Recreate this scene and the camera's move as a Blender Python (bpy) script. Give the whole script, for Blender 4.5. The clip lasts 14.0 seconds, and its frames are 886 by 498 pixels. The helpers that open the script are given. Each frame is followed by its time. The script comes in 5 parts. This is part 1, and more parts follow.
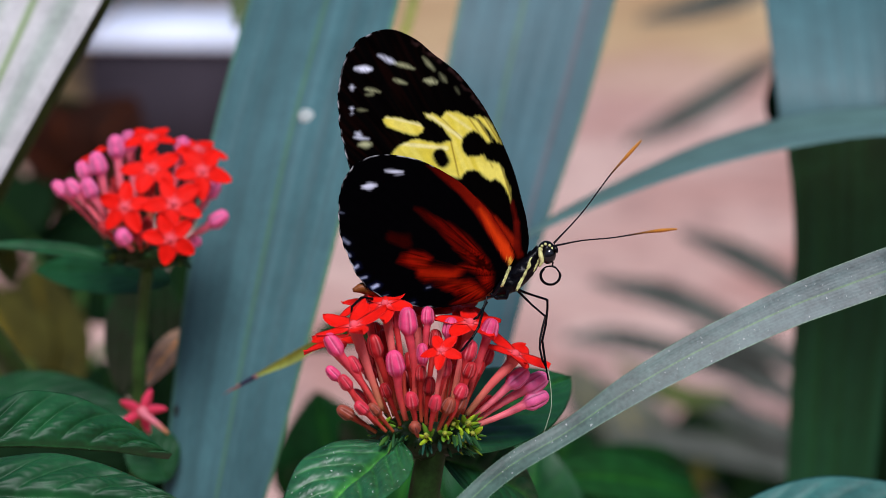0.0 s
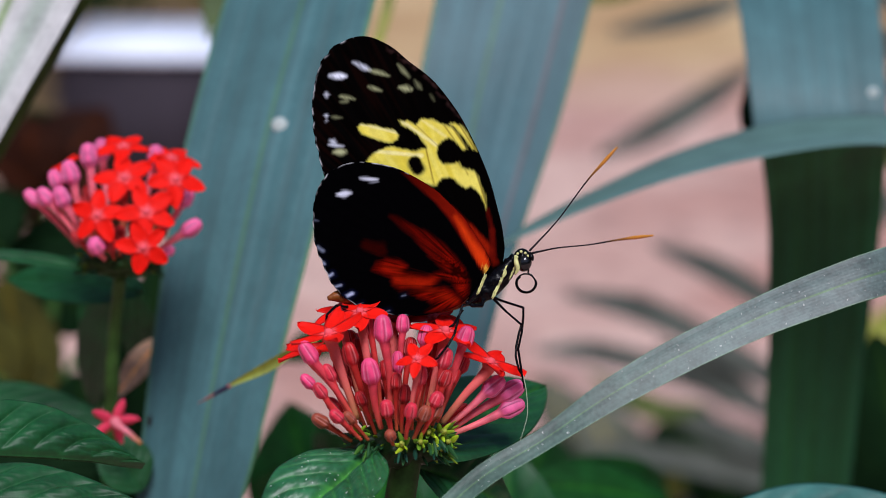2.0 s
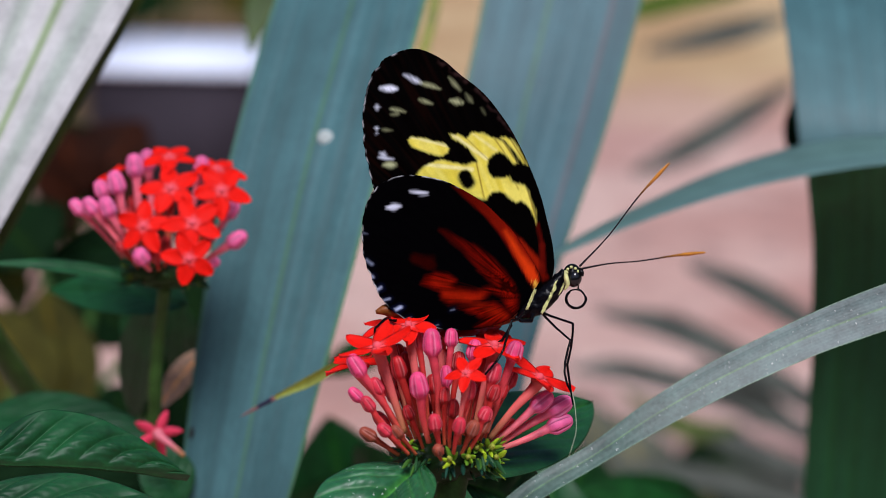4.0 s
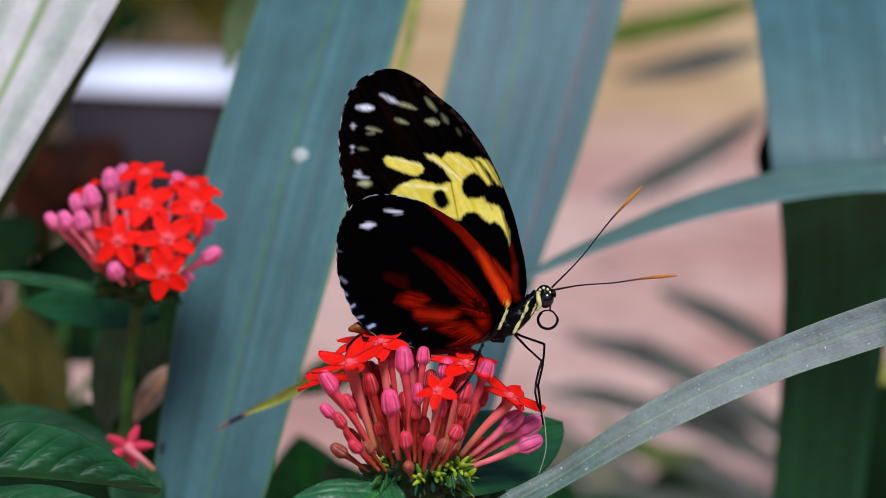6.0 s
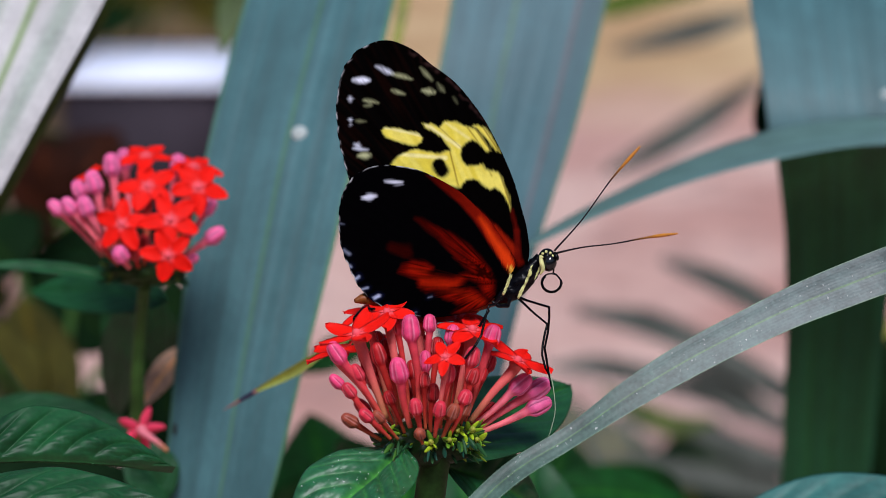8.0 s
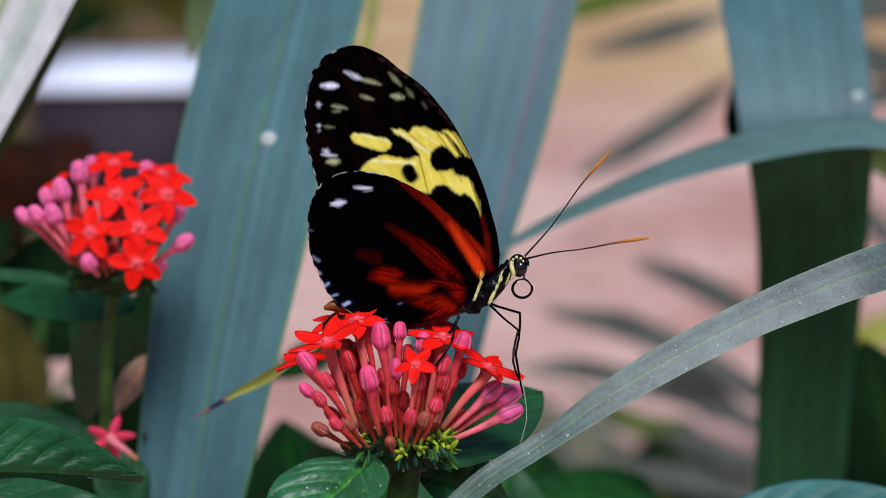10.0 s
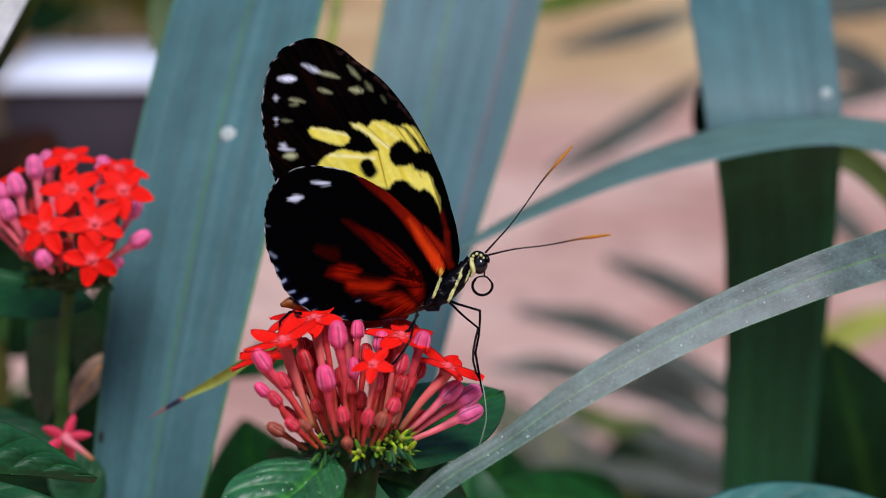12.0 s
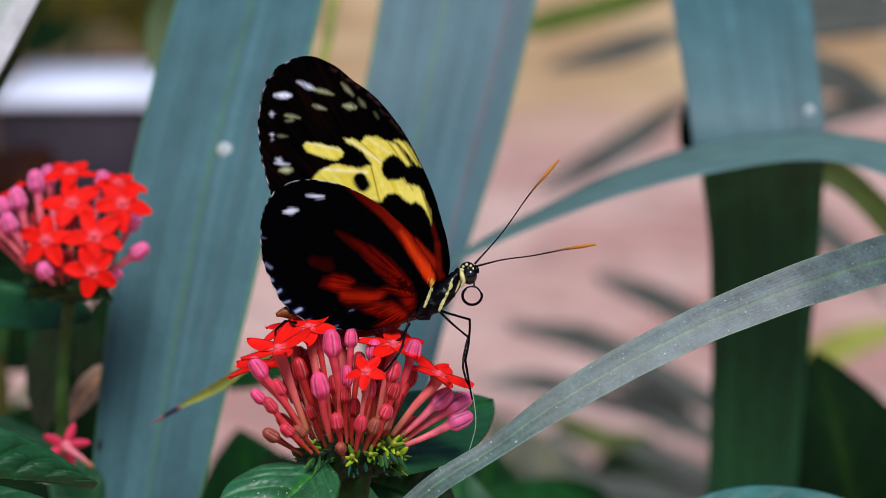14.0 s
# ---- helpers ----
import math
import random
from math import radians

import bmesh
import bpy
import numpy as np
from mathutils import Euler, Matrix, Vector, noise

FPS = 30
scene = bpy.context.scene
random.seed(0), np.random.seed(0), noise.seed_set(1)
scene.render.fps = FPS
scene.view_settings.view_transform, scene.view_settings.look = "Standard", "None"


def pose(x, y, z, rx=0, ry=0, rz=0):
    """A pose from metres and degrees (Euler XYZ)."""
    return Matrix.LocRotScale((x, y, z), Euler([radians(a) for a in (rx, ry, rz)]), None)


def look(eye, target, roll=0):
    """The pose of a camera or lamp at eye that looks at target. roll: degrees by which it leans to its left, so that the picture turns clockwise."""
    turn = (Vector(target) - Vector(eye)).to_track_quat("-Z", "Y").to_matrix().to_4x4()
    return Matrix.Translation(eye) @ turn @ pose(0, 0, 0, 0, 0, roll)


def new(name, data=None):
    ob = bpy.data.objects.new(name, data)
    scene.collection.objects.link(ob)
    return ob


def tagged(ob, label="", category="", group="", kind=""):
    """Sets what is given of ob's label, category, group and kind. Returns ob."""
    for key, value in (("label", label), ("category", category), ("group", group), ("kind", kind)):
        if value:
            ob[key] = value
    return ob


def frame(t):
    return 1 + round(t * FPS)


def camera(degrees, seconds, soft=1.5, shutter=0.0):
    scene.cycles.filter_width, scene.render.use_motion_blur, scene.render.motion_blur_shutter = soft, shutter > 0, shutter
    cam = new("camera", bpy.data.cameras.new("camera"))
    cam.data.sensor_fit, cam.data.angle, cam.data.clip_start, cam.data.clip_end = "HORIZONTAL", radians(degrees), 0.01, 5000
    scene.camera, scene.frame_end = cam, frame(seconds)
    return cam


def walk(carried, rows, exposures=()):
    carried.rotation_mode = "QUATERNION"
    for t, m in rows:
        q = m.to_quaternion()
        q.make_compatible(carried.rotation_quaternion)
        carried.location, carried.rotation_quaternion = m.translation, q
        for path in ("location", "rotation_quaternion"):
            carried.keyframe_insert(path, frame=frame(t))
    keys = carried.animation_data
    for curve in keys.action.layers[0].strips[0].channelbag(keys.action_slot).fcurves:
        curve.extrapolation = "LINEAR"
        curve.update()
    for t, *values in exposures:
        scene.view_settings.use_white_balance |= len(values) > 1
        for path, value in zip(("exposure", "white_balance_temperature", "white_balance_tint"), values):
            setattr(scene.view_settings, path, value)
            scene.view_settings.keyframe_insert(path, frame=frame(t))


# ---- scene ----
# Stage: a frame tilted 15 degrees down about the butterfly, in millimetres: x across, y away, z up.
STAGE = pose(0, 0, 0.367, -15)


def st(x, y, z):
    return STAGE @ (Vector((x, y, z)) * 0.001)


# ---- camera ----
# seconds, offset across, along and up in mm, pitch, pan, roll in degrees
PATH = [
    (0.0, 0.00, -360.00, 0.00, 0.005, 0.006, 0.018),
    (0.5, 1.13, -360.20, -0.06, 0.255, 0.369, 0.005),
    (1.0, 0.59, -360.32, -0.03, 0.438, 0.422, -0.127),
    (1.5, 0.28, -359.84, -0.59, 0.448, 0.648, -0.093),
    (2.0, -0.59, -357.95, -1.20, 0.364, 0.665, -0.059),
    (2.5, -2.23, -355.77, -1.22, 0.492, 0.114, 0.334),
    (2.7, -2.71, -355.90, -0.39, 0.563, 0.172, 0.243),
    (4.8, -4.01, -357.12, -2.66, 1.144, 0.278, 0.928),
    (5.0, -3.43, -358.03, -2.19, 1.365, 0.521, 0.975),
    (5.5, -3.74, -357.31, -2.06, 1.113, 0.633, 0.919),
    (6.0, -4.18, -358.06, -2.67, 1.339, 0.702, 1.493),
    (6.5, -4.44, -359.98, -3.39, 1.210, 0.571, 0.715),
    (7.0, -3.73, -361.60, -3.63, 1.505, 0.653, 0.517),
    (7.5, -4.28, -361.64, -4.20, 1.038, 0.528, -0.431),
    (8.0, -4.10, -360.57, -5.16, 0.989, 0.635, -0.952),
    (10.3, -3.15, -357.68, -4.08, 0.990, 1.390, -1.270),
    (10.5, -2.76, -356.85, -4.64, 0.975, 1.543, -1.211),
    (11.0, -2.25, -353.59, -4.86, 1.016, 1.723, -1.019),
    (11.5, -1.99, -352.12, -4.10, 0.946, 1.711, -1.095),
    (12.0, -1.23, -352.05, -4.22, 0.925, 1.825, -1.108),
    (12.5, -2.53, -356.41, -4.43, 1.203, 1.734, -1.086),
    (13.0, -2.21, -360.12, -4.79, 1.120, 1.870, -1.030),
    (13.5, -1.19, -361.79, -5.15, 1.138, 2.055, -1.127),
    (14.0, -1.31, -362.65, -5.50, 1.350, 1.997, -1.098),
]
cam = camera(20, 14.0, soft=0.9)
cam.data.dof.use_dof = True
cam.data.dof.focus_distance = 0.362
cam.data.dof.aperture_fstop = 18.5


def handheld(row):
    t, x, y, z, pitch, pan, roll = row
    turn = pose(0, 0, 0, 0, 0, -pan) @ pose(0, 0, 0, pitch) @ pose(0, 0, 0, 0, -roll)
    return t, STAGE @ pose(x / 1000, y / 1000, z / 1000) @ turn @ pose(0, 0, 0, 90)


walk(cam, [handheld(row) for row in PATH], exposures=[(0.0, 0.08, 6100, 16), (14.0, 0.08, 6100, 16)])

# ---- light ----
world = bpy.data.worlds.new("world")
scene.world = world
world.use_nodes = True
sky = world.node_tree.nodes.new("ShaderNodeTexSky")
sky.sky_type, sky.sun_disc = "NISHITA", False
sky.sun_elevation, sky.sun_rotation = radians(58), radians(175)
world.node_tree.links.new(sky.outputs[0], world.node_tree.nodes["Background"].inputs[0])
world.node_tree.nodes["Background"].inputs[1].default_value = 0.085
sun = new("sun", bpy.data.lights.new("sun", "SUN"))
sun.data.energy, sun.data.angle, sun.data.color = 3.3, radians(22), (1.0, 0.98, 0.96)
sun.matrix_world = look((0.15, -1.6, 2.9), (0, 0, 0.35))


# ---- materials ----
def material(name, colour, rough=0.5, vary=0.25, scale=400.0, bump=0.2, colour2=None, stretch=(1, 1, 1),
             spec=0.5, attribute="", sheen=0.0, through_light=0.0, random_tint=0.0, coat=0.0, specks=0.0):
    m = bpy.data.materials.new(name)
    m.use_nodes = True
    n, l = m.node_tree.nodes, m.node_tree.links
    b = n["Principled BSDF"]
    b.inputs["Roughness"].default_value = rough
    b.inputs["Specular IOR Level"].default_value = spec
    b.inputs["Coat Weight"].default_value = coat
    b.inputs["Coat Roughness"].default_value = 0.25
    b.inputs["Sheen Weight"].default_value = sheen
    co = n.new("ShaderNodeTexCoord")
    mp = n.new("ShaderNodeMapping")
    mp.inputs["Scale"].default_value = stretch
    l.new(co.outputs["Object"], mp.inputs[0])
    fine, broad = n.new("ShaderNodeTexNoise"), n.new("ShaderNodeTexNoise")
    for node, s, detail in ((fine, scale * 4, 4), (broad, scale * 0.5, 3)):
        node.inputs["Scale"].default_value = s
        node.inputs["Detail"].default_value = detail
        l.new(mp.outputs[0], node.inputs["Vector"])
    mix = n.new("ShaderNodeMix")
    mix.data_type = "RGBA"
    second = colour2 or tuple(min(1, c * (1 + 2 * vary)) for c in colour)
    mix.inputs["A"].default_value = (*[c * (1 - vary) for c in colour], 1)
    mix.inputs["B"].default_value = (*second, 1)
    add = n.new("ShaderNodeMath")
    add.operation = "MULTIPLY_ADD"
    add.inputs[1].default_value, add.inputs[2].default_value = 0.5, 0.0
    half = n.new("ShaderNodeMath")
    half.operation = "ADD"
    l.new(fine.outputs[0], add.inputs[0])
    l.new(broad.outputs[0], half.inputs[0])
    l.new(add.outputs[0], half.inputs[1])
    ramp = n.new("ShaderNodeMapRange")
    ramp.inputs["From Min"].default_value, ramp.inputs["From Max"].default_value = 0.5, 1.0
    l.new(half.outputs[0], ramp.inputs[0])
    l.new(ramp.outputs[0], mix.inputs["Factor"])
    out = mix.outputs["Result"]
    if attribute:
        at = n.new("ShaderNodeAttribute")
        at.attribute_name = attribute
        mul = n.new("ShaderNodeMix")
        mul.data_type, mul.blend_type = "RGBA", "MULTIPLY"
        mul.inputs["Factor"].default_value = 1
        l.new(out, mul.inputs["A"])
        l.new(at.outputs["Color"], mul.inputs["B"])
        out = mul.outputs["Result"]
    if random_tint:
        info = n.new("ShaderNodeObjectInfo")
        hsv = n.new("ShaderNodeHueSaturation")
        rng = n.new("ShaderNodeMapRange")
        rng.inputs["To Min"].default_value, rng.inputs["To Max"].default_value = 1 - random_tint, 1 + random_tint
        l.new(info.outputs["Random"], rng.inputs[0])
        l.new(rng.outputs[0], hsv.inputs["Value"])
        l.new(out, hsv.inputs["Color"])
        out = hsv.outputs[0]
    if specks:
        dots = n.new("ShaderNodeTexNoise")
        dots.inputs["Scale"].default_value, dots.inputs["Detail"].default_value = 2600, 1
        l.new(co.outputs["Object"], dots.inputs["Vector"])
        cut = n.new("ShaderNodeMapRange")
        cut.inputs["From Min"].default_value, cut.inputs["From Max"].default_value = 0.735, 0.77
        cut.inputs["To Max"].default_value = specks
        l.new(dots.outputs[0], cut.inputs[0])
        dust = n.new("ShaderNodeMix")
        dust.data_type = "RGBA"
        dust.inputs["B"].default_value = (0.75, 0.76, 0.72, 1)
        l.new(cut.outputs[0], dust.inputs["Factor"])
        l.new(out, dust.inputs["A"])
        out = dust.outputs["Result"]
    l.new(out, b.inputs["Base Color"])
    if bump:
        bp = n.new("ShaderNodeBump")
        bp.inputs["Strength"].default_value, bp.inputs["Distance"].default_value = bump, 0.0002
        l.new(half.outputs[0], bp.inputs["Height"])
        l.new(bp.outputs[0], b.inputs["Normal"])
    if through_light:
        tr = n.new("ShaderNodeBsdfTranslucent")
        ms = n.new("ShaderNodeMixShader")
        ms.inputs[0].default_value = through_light
        l.new(out, tr.inputs[0])
        l.new(b.outputs[0], ms.inputs[1])
        l.new(tr.outputs[0], ms.inputs[2])
        l.new(ms.outputs[0], n["Material Output"].inputs[0])
    return m


STRAP = material("strap_leaf", (0.046, 0.115, 0.123), 0.5, 0.12, 300, 0.12, spec=0.26, attribute="tone", stretch=(1, 1, 0.1))
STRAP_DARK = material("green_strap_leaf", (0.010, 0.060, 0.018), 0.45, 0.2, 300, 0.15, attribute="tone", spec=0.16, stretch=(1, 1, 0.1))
PALE = material("pale_strap_leaf", (0.47, 0.465, 0.455), 0.45, 0.15, 300, 0.2, attribute="tone")
BLADE = material("grey_blade", (0.051, 0.084, 0.074), 0.46, 0.35, 500, 0.25, attribute="tone", specks=0.5, spec=0.4)
GREEN = material("broad_leaf", (0.006, 0.052, 0.016), 0.50, 0.3, 300, 0.12, attribute="tone", spec=0.28)
TEAL = material("dewy_broad_leaf", (0.014, 0.088, 0.034), 0.40, 0.35, 300, 0.3, attribute="tone", spec=0.38, specks=1.0)
BLUISH = material("blue_green_leaf", (0.026, 0.105, 0.100), 0.42, 0.25, 300, 0.2, attribute="tone", spec=0.4)
DEEP = material("deep_olive_leaf", (0.028, 0.055, 0.004), 0.5, 0.3, 100, 0.3, attribute="tone", spec=0.2)
FRESH = material("fresh_green_foliage", (0.060, 0.095, 0.008), 0.6, 0.3, 100, 0.3, attribute="tone", spec=0.12)
HAZE = material("grey_green_foliage", (0.064, 0.072, 0.060), 0.7, 0.3, 100, 0.3, attribute="tone", spec=0.15)
DRY = material("dry_foliage", (0.036, 0.034, 0.006), 0.8, 0.4, 100, 0.3, attribute="tone", spec=0.1)
LOW = material("low_green_foliage", (0.005, 0.046, 0.009), 0.6, 0.3, 100, 0.3, attribute="tone", spec=0.12)
# Near-black green: the shading of plants by each other is put into this colour.
SHADE = material("shade_dark_foliage", (0.003, 0.012, 0.004), 0.7, 0.3, 100, 0.3, attribute="tone", spec=0.03)
MOSS = material("moss_green_foliage", (0.045, 0.065, 0.012), 0.6, 0.4, 100, 0.3, attribute="tone", spec=0.15)
OLIVE = material("olive_blade", (0.20, 0.22, 0.022), 0.5, 0.3, 100, 0.3, attribute="tone", spec=0.25)
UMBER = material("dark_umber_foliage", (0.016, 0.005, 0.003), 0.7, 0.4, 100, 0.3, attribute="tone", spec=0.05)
BARK = material("brown_green_stem", (0.010, 0.032, 0.005), 0.6, 0.4, 500, 0.4, spec=0.15)
STEM = material("stem_green", (0.028, 0.07, 0.012), 0.5, 0.3, 500, 0.3, spec=0.2)
CALYX = material("calyx_green", (0.9, 0.9, 0.9), 0.45, 0.2, 900, 0.3, colour2=(1, 1, 1), attribute="pattern", spec=0.15)
PETAL = material("petal", (0.92, 0.92, 0.92), 0.42, 0.12, 900, 0.25, colour2=(1, 1, 1), attribute="pattern", through_light=0.22, spec=0.2)
STAR = material("red_petal", (0.94, 0.94, 0.94), 0.55, 0.08, 900, 0.15, colour2=(1, 1, 1), attribute="pattern", through_light=0.12, spec=0.06)
WING = material("butterfly_wing", (0.85, 0.85, 0.85), 0.38, 0.05, 1500, 0.05, colour2=(1, 1, 1), attribute="pattern", spec=0.003)
CHITIN = material("black_chitin", (0.0022, 0.002, 0.003), 0.25, 0.3, 900, 0.3, spec=0.10)
EYE = material("glossy_eye", (0.006, 0.006, 0.007), 0.12, 0.2, 900, 0.0, spec=0.5)
CREAM = material("cream_scales", (0.56, 0.55, 0.22), 0.6, 0.2, 2000, 0.5)
SHAFT = material("antenna_skin", (0.9, 0.9, 0.9), 0.45, 0.1, 900, 0.2, colour2=(1, 1, 1), attribute="pattern", spec=0.3)
RUST = material("rust_abdomen", (0.16, 0.045, 0.008), 0.4, 0.4, 900, 0.3, spec=0.25)


def ground_material():
    """Pink gravel path that runs into a tan sandy border, with shade painted brown at the far left and soft uneven
    edges.
    """
    m = bpy.data.materials.new("path_and_border")
    m.use_nodes = True
    n, l = m.node_tree.nodes, m.node_tree.links
    b = n["Principled BSDF"]
    b.inputs["Roughness"].default_value, b.inputs["Specular IOR Level"].default_value = 0.95, 0.1
    co = n.new("ShaderNodeTexCoord")
    split = n.new("ShaderNodeSeparateXYZ")
    l.new(co.outputs["Object"], split.inputs[0])

    def noisy(scale, detail=4):
        node = n.new("ShaderNodeTexNoise")
        node.inputs["Scale"].default_value, node.inputs["Detail"].default_value = scale, detail
        l.new(co.outputs["Object"], node.inputs["Vector"])
        return node.outputs[0]

    def ramp(value, a, z):
        node = n.new("ShaderNodeMapRange")
        node.interpolation_type = "SMOOTHSTEP"
        node.inputs["From Min"].default_value, node.inputs["From Max"].default_value = a, z
        l.new(value, node.inputs[0])
        return node.outputs[0]

    def shifted(value, amount):
        node = n.new("ShaderNodeMath")
        node.operation = "MULTIPLY_ADD"
        node.inputs[1].default_value = amount
        l.new(noisy(3.0), node.inputs[0])
        l.new(value, node.inputs[2])
        return node.outputs[0]

    def mixed(a, c, k):
        node = n.new("ShaderNodeMix")
        node.data_type = "RGBA"
        for socket, value in (("A", a), ("B", c)):
            if isinstance(value, tuple):
                node.inputs[socket].default_value = (*value, 1)
            else:
                l.new(value, node.inputs[socket])
        l.new(k, node.inputs["Factor"])
        return node.outputs["Result"]

    gravel = mixed(mixed(mixed((0.45, 0.245, 0.20), (0.63, 0.435, 0.365), ramp(noisy(5), 0.35, 0.65)), (0.34, 0.20, 0.17), ramp(noisy(24, 3), 0.52, 0.70)), (0.42, 0.28, 0.25), ramp(noisy(160, 2), 0.58, 0.72))
    sand = mixed((0.42, 0.265, 0.135), (0.56, 0.40, 0.22), ramp(noisy(6), 0.35, 0.65))
    # Darker brown puts the shade on the far left ground into the colour.
    shaded_ground = mixed((0.07, 0.045, 0.022), (0.18, 0.12, 0.06), ramp(noisy(40), 0.35, 0.65))
    colour = mixed(gravel, sand, ramp(shifted(split.outputs["Y"], 0.5), 2.17, 2.47))
    left = n.new("ShaderNodeMath")
    left.operation = "MULTIPLY"
    l.new(ramp(shifted(split.outputs["X"], 0.25), 0.10, -0.02), left.inputs[0])
    l.new(ramp(shifted(split.outputs["Y"], 0.4), 1.70, 1.90), left.inputs[1])
    colour = mixed(colour, shaded_ground, left.outputs[0])
    l.new(colour, b.inputs["Base Color"])
    bp = n.new("ShaderNodeBump")
    bp.inputs["Strength"].default_value, bp.inputs["Distance"].default_value = 0.6, 0.004
    l.new(noisy(160, 3), bp.inputs["Height"])
    l.new(bp.outputs[0], b.inputs["Normal"])
    return m


GROUND = ground_material()
WHITE = material("white_lid", (0.79, 0.84, 0.99), 0.9, 0.04, 50, 0.1, spec=0.05)
DROP = material("chalky_white", (0.36, 0.41, 0.39), 0.7, 0.2, 900, 0.2)
DARKBOX = material("dark_grey_box", (0.030, 0.025, 0.032), 0.8, 0.2, 50, 0.1, spec=0.08)
WALLS = material("dull_green_wall", (0.06, 0.075, 0.05), 0.8, 0.3, 3, 0.2)
WITHERED = material("withered_leaf", (0.46, 0.30, 0.22), 0.7, 0.3, 300, 0.3, attribute="tone")
SILK = material("pale_filament", (0.26, 0.30, 0.2), 0.4, 0.1, 900, 0.0)


# ---- building helpers ----
def thing(name, base, label, category, group="", kind=""):
    ob = new(name)
    ob.empty_display_size = 0.01
    ob.location = base
    return tagged(ob, label, category, group, kind)


def root_of(ob):
    while ob.parent:
        ob = ob.parent
    return ob


def part(name, bm, mats, parent, label="", smooth=True):
    """Links a bmesh made in world space as one mesh under a thing or a part."""
    me = bpy.data.meshes.new(name)
    base = root_of(parent).location if parent else Vector((0, 0, 0))
    bmesh.ops.translate(bm, verts=bm.verts, vec=-base)
    bm.to_mesh(me)
    bm.free()
    for m in mats if isinstance(mats, (list, tuple)) else [mats]:
        me.materials.append(m)
    if smooth:
        me.polygons.foreach_set("use_smooth", [True] * len(me.polygons))
    ob = new(name, me)
    if parent:
        ob.parent = parent
    if label:
        ob["label"] = label
    return ob


def blend(a, b, k):
    return tuple(x + (y - x) * k for x, y in zip(a, b))


def spline(pts, t):
    """Catmull-Rom through pts, t from 0 to 1; works on tuples of any length."""
    p = [np.array(q, float) for q in pts]
    p = [2 * p[0] - p[1]] + p + [2 * p[-1] - p[-2]]
    n = len(p) - 3
    s = min(max(t, 0), 1) * n
    i = min(int(s), n - 1)
    s -= i
    a, b, c, d = p[i:i + 4]
    return 0.5 * (2 * b + (c - a) * s + (2 * a - 5 * b + 4 * c - d) * s * s + (3 * b - a - 3 * c + d) * s ** 3)


def tube(bm, pts, radii, sides=10, steps=16, mat=0, caps=True):
    """A round tapering tube along the world points."""
    rings = []
    even = [pts[0]]
    for k in range(1, len(pts)):
        before, here = (Vector(pts[k - 1]) - Vector(pts[k - 2])).length if k > 1 else 1e9, Vector(pts[k]) - Vector(pts[k - 1])
        if here.length > 3 * before:
            even += [Vector(pts[k - 1]) + here * (before / here.length), Vector(pts[k - 1]) + here * 0.4]
        even.append(pts[k])
    pts = even
    for i in range(steps + 1):
        t = i / steps
        c, r = Vector(spline(pts, t)), float(spline([(q,) for q in radii], t)[0])
        ahead = Vector(spline(pts, min(t + 0.02, 1)) - spline(pts, max(t - 0.02, 0))).normalized()
        a = ahead.orthogonal().normalized() if i == 0 else (rings_a - ahead * rings_a.dot(ahead)).normalized()
        rings_a = a
        b = ahead.cross(a)
        rings.append([bm.verts.new(c + (a * math.cos(k) + b * math.sin(k)) * max(r, 1e-6))
                      for k in (2 * math.pi * j / sides for j in range(sides))])
    for p, q in zip(rings, rings[1:]):
        for j in range(sides):
            bm.faces.new((p[j], p[(j + 1) % sides], q[(j + 1) % sides], q[j])).material_index = mat
    if caps:
        bm.faces.new(rings[0][::-1]).material_index = mat
        bm.faces.new(rings[-1]).material_index = mat
    return rings


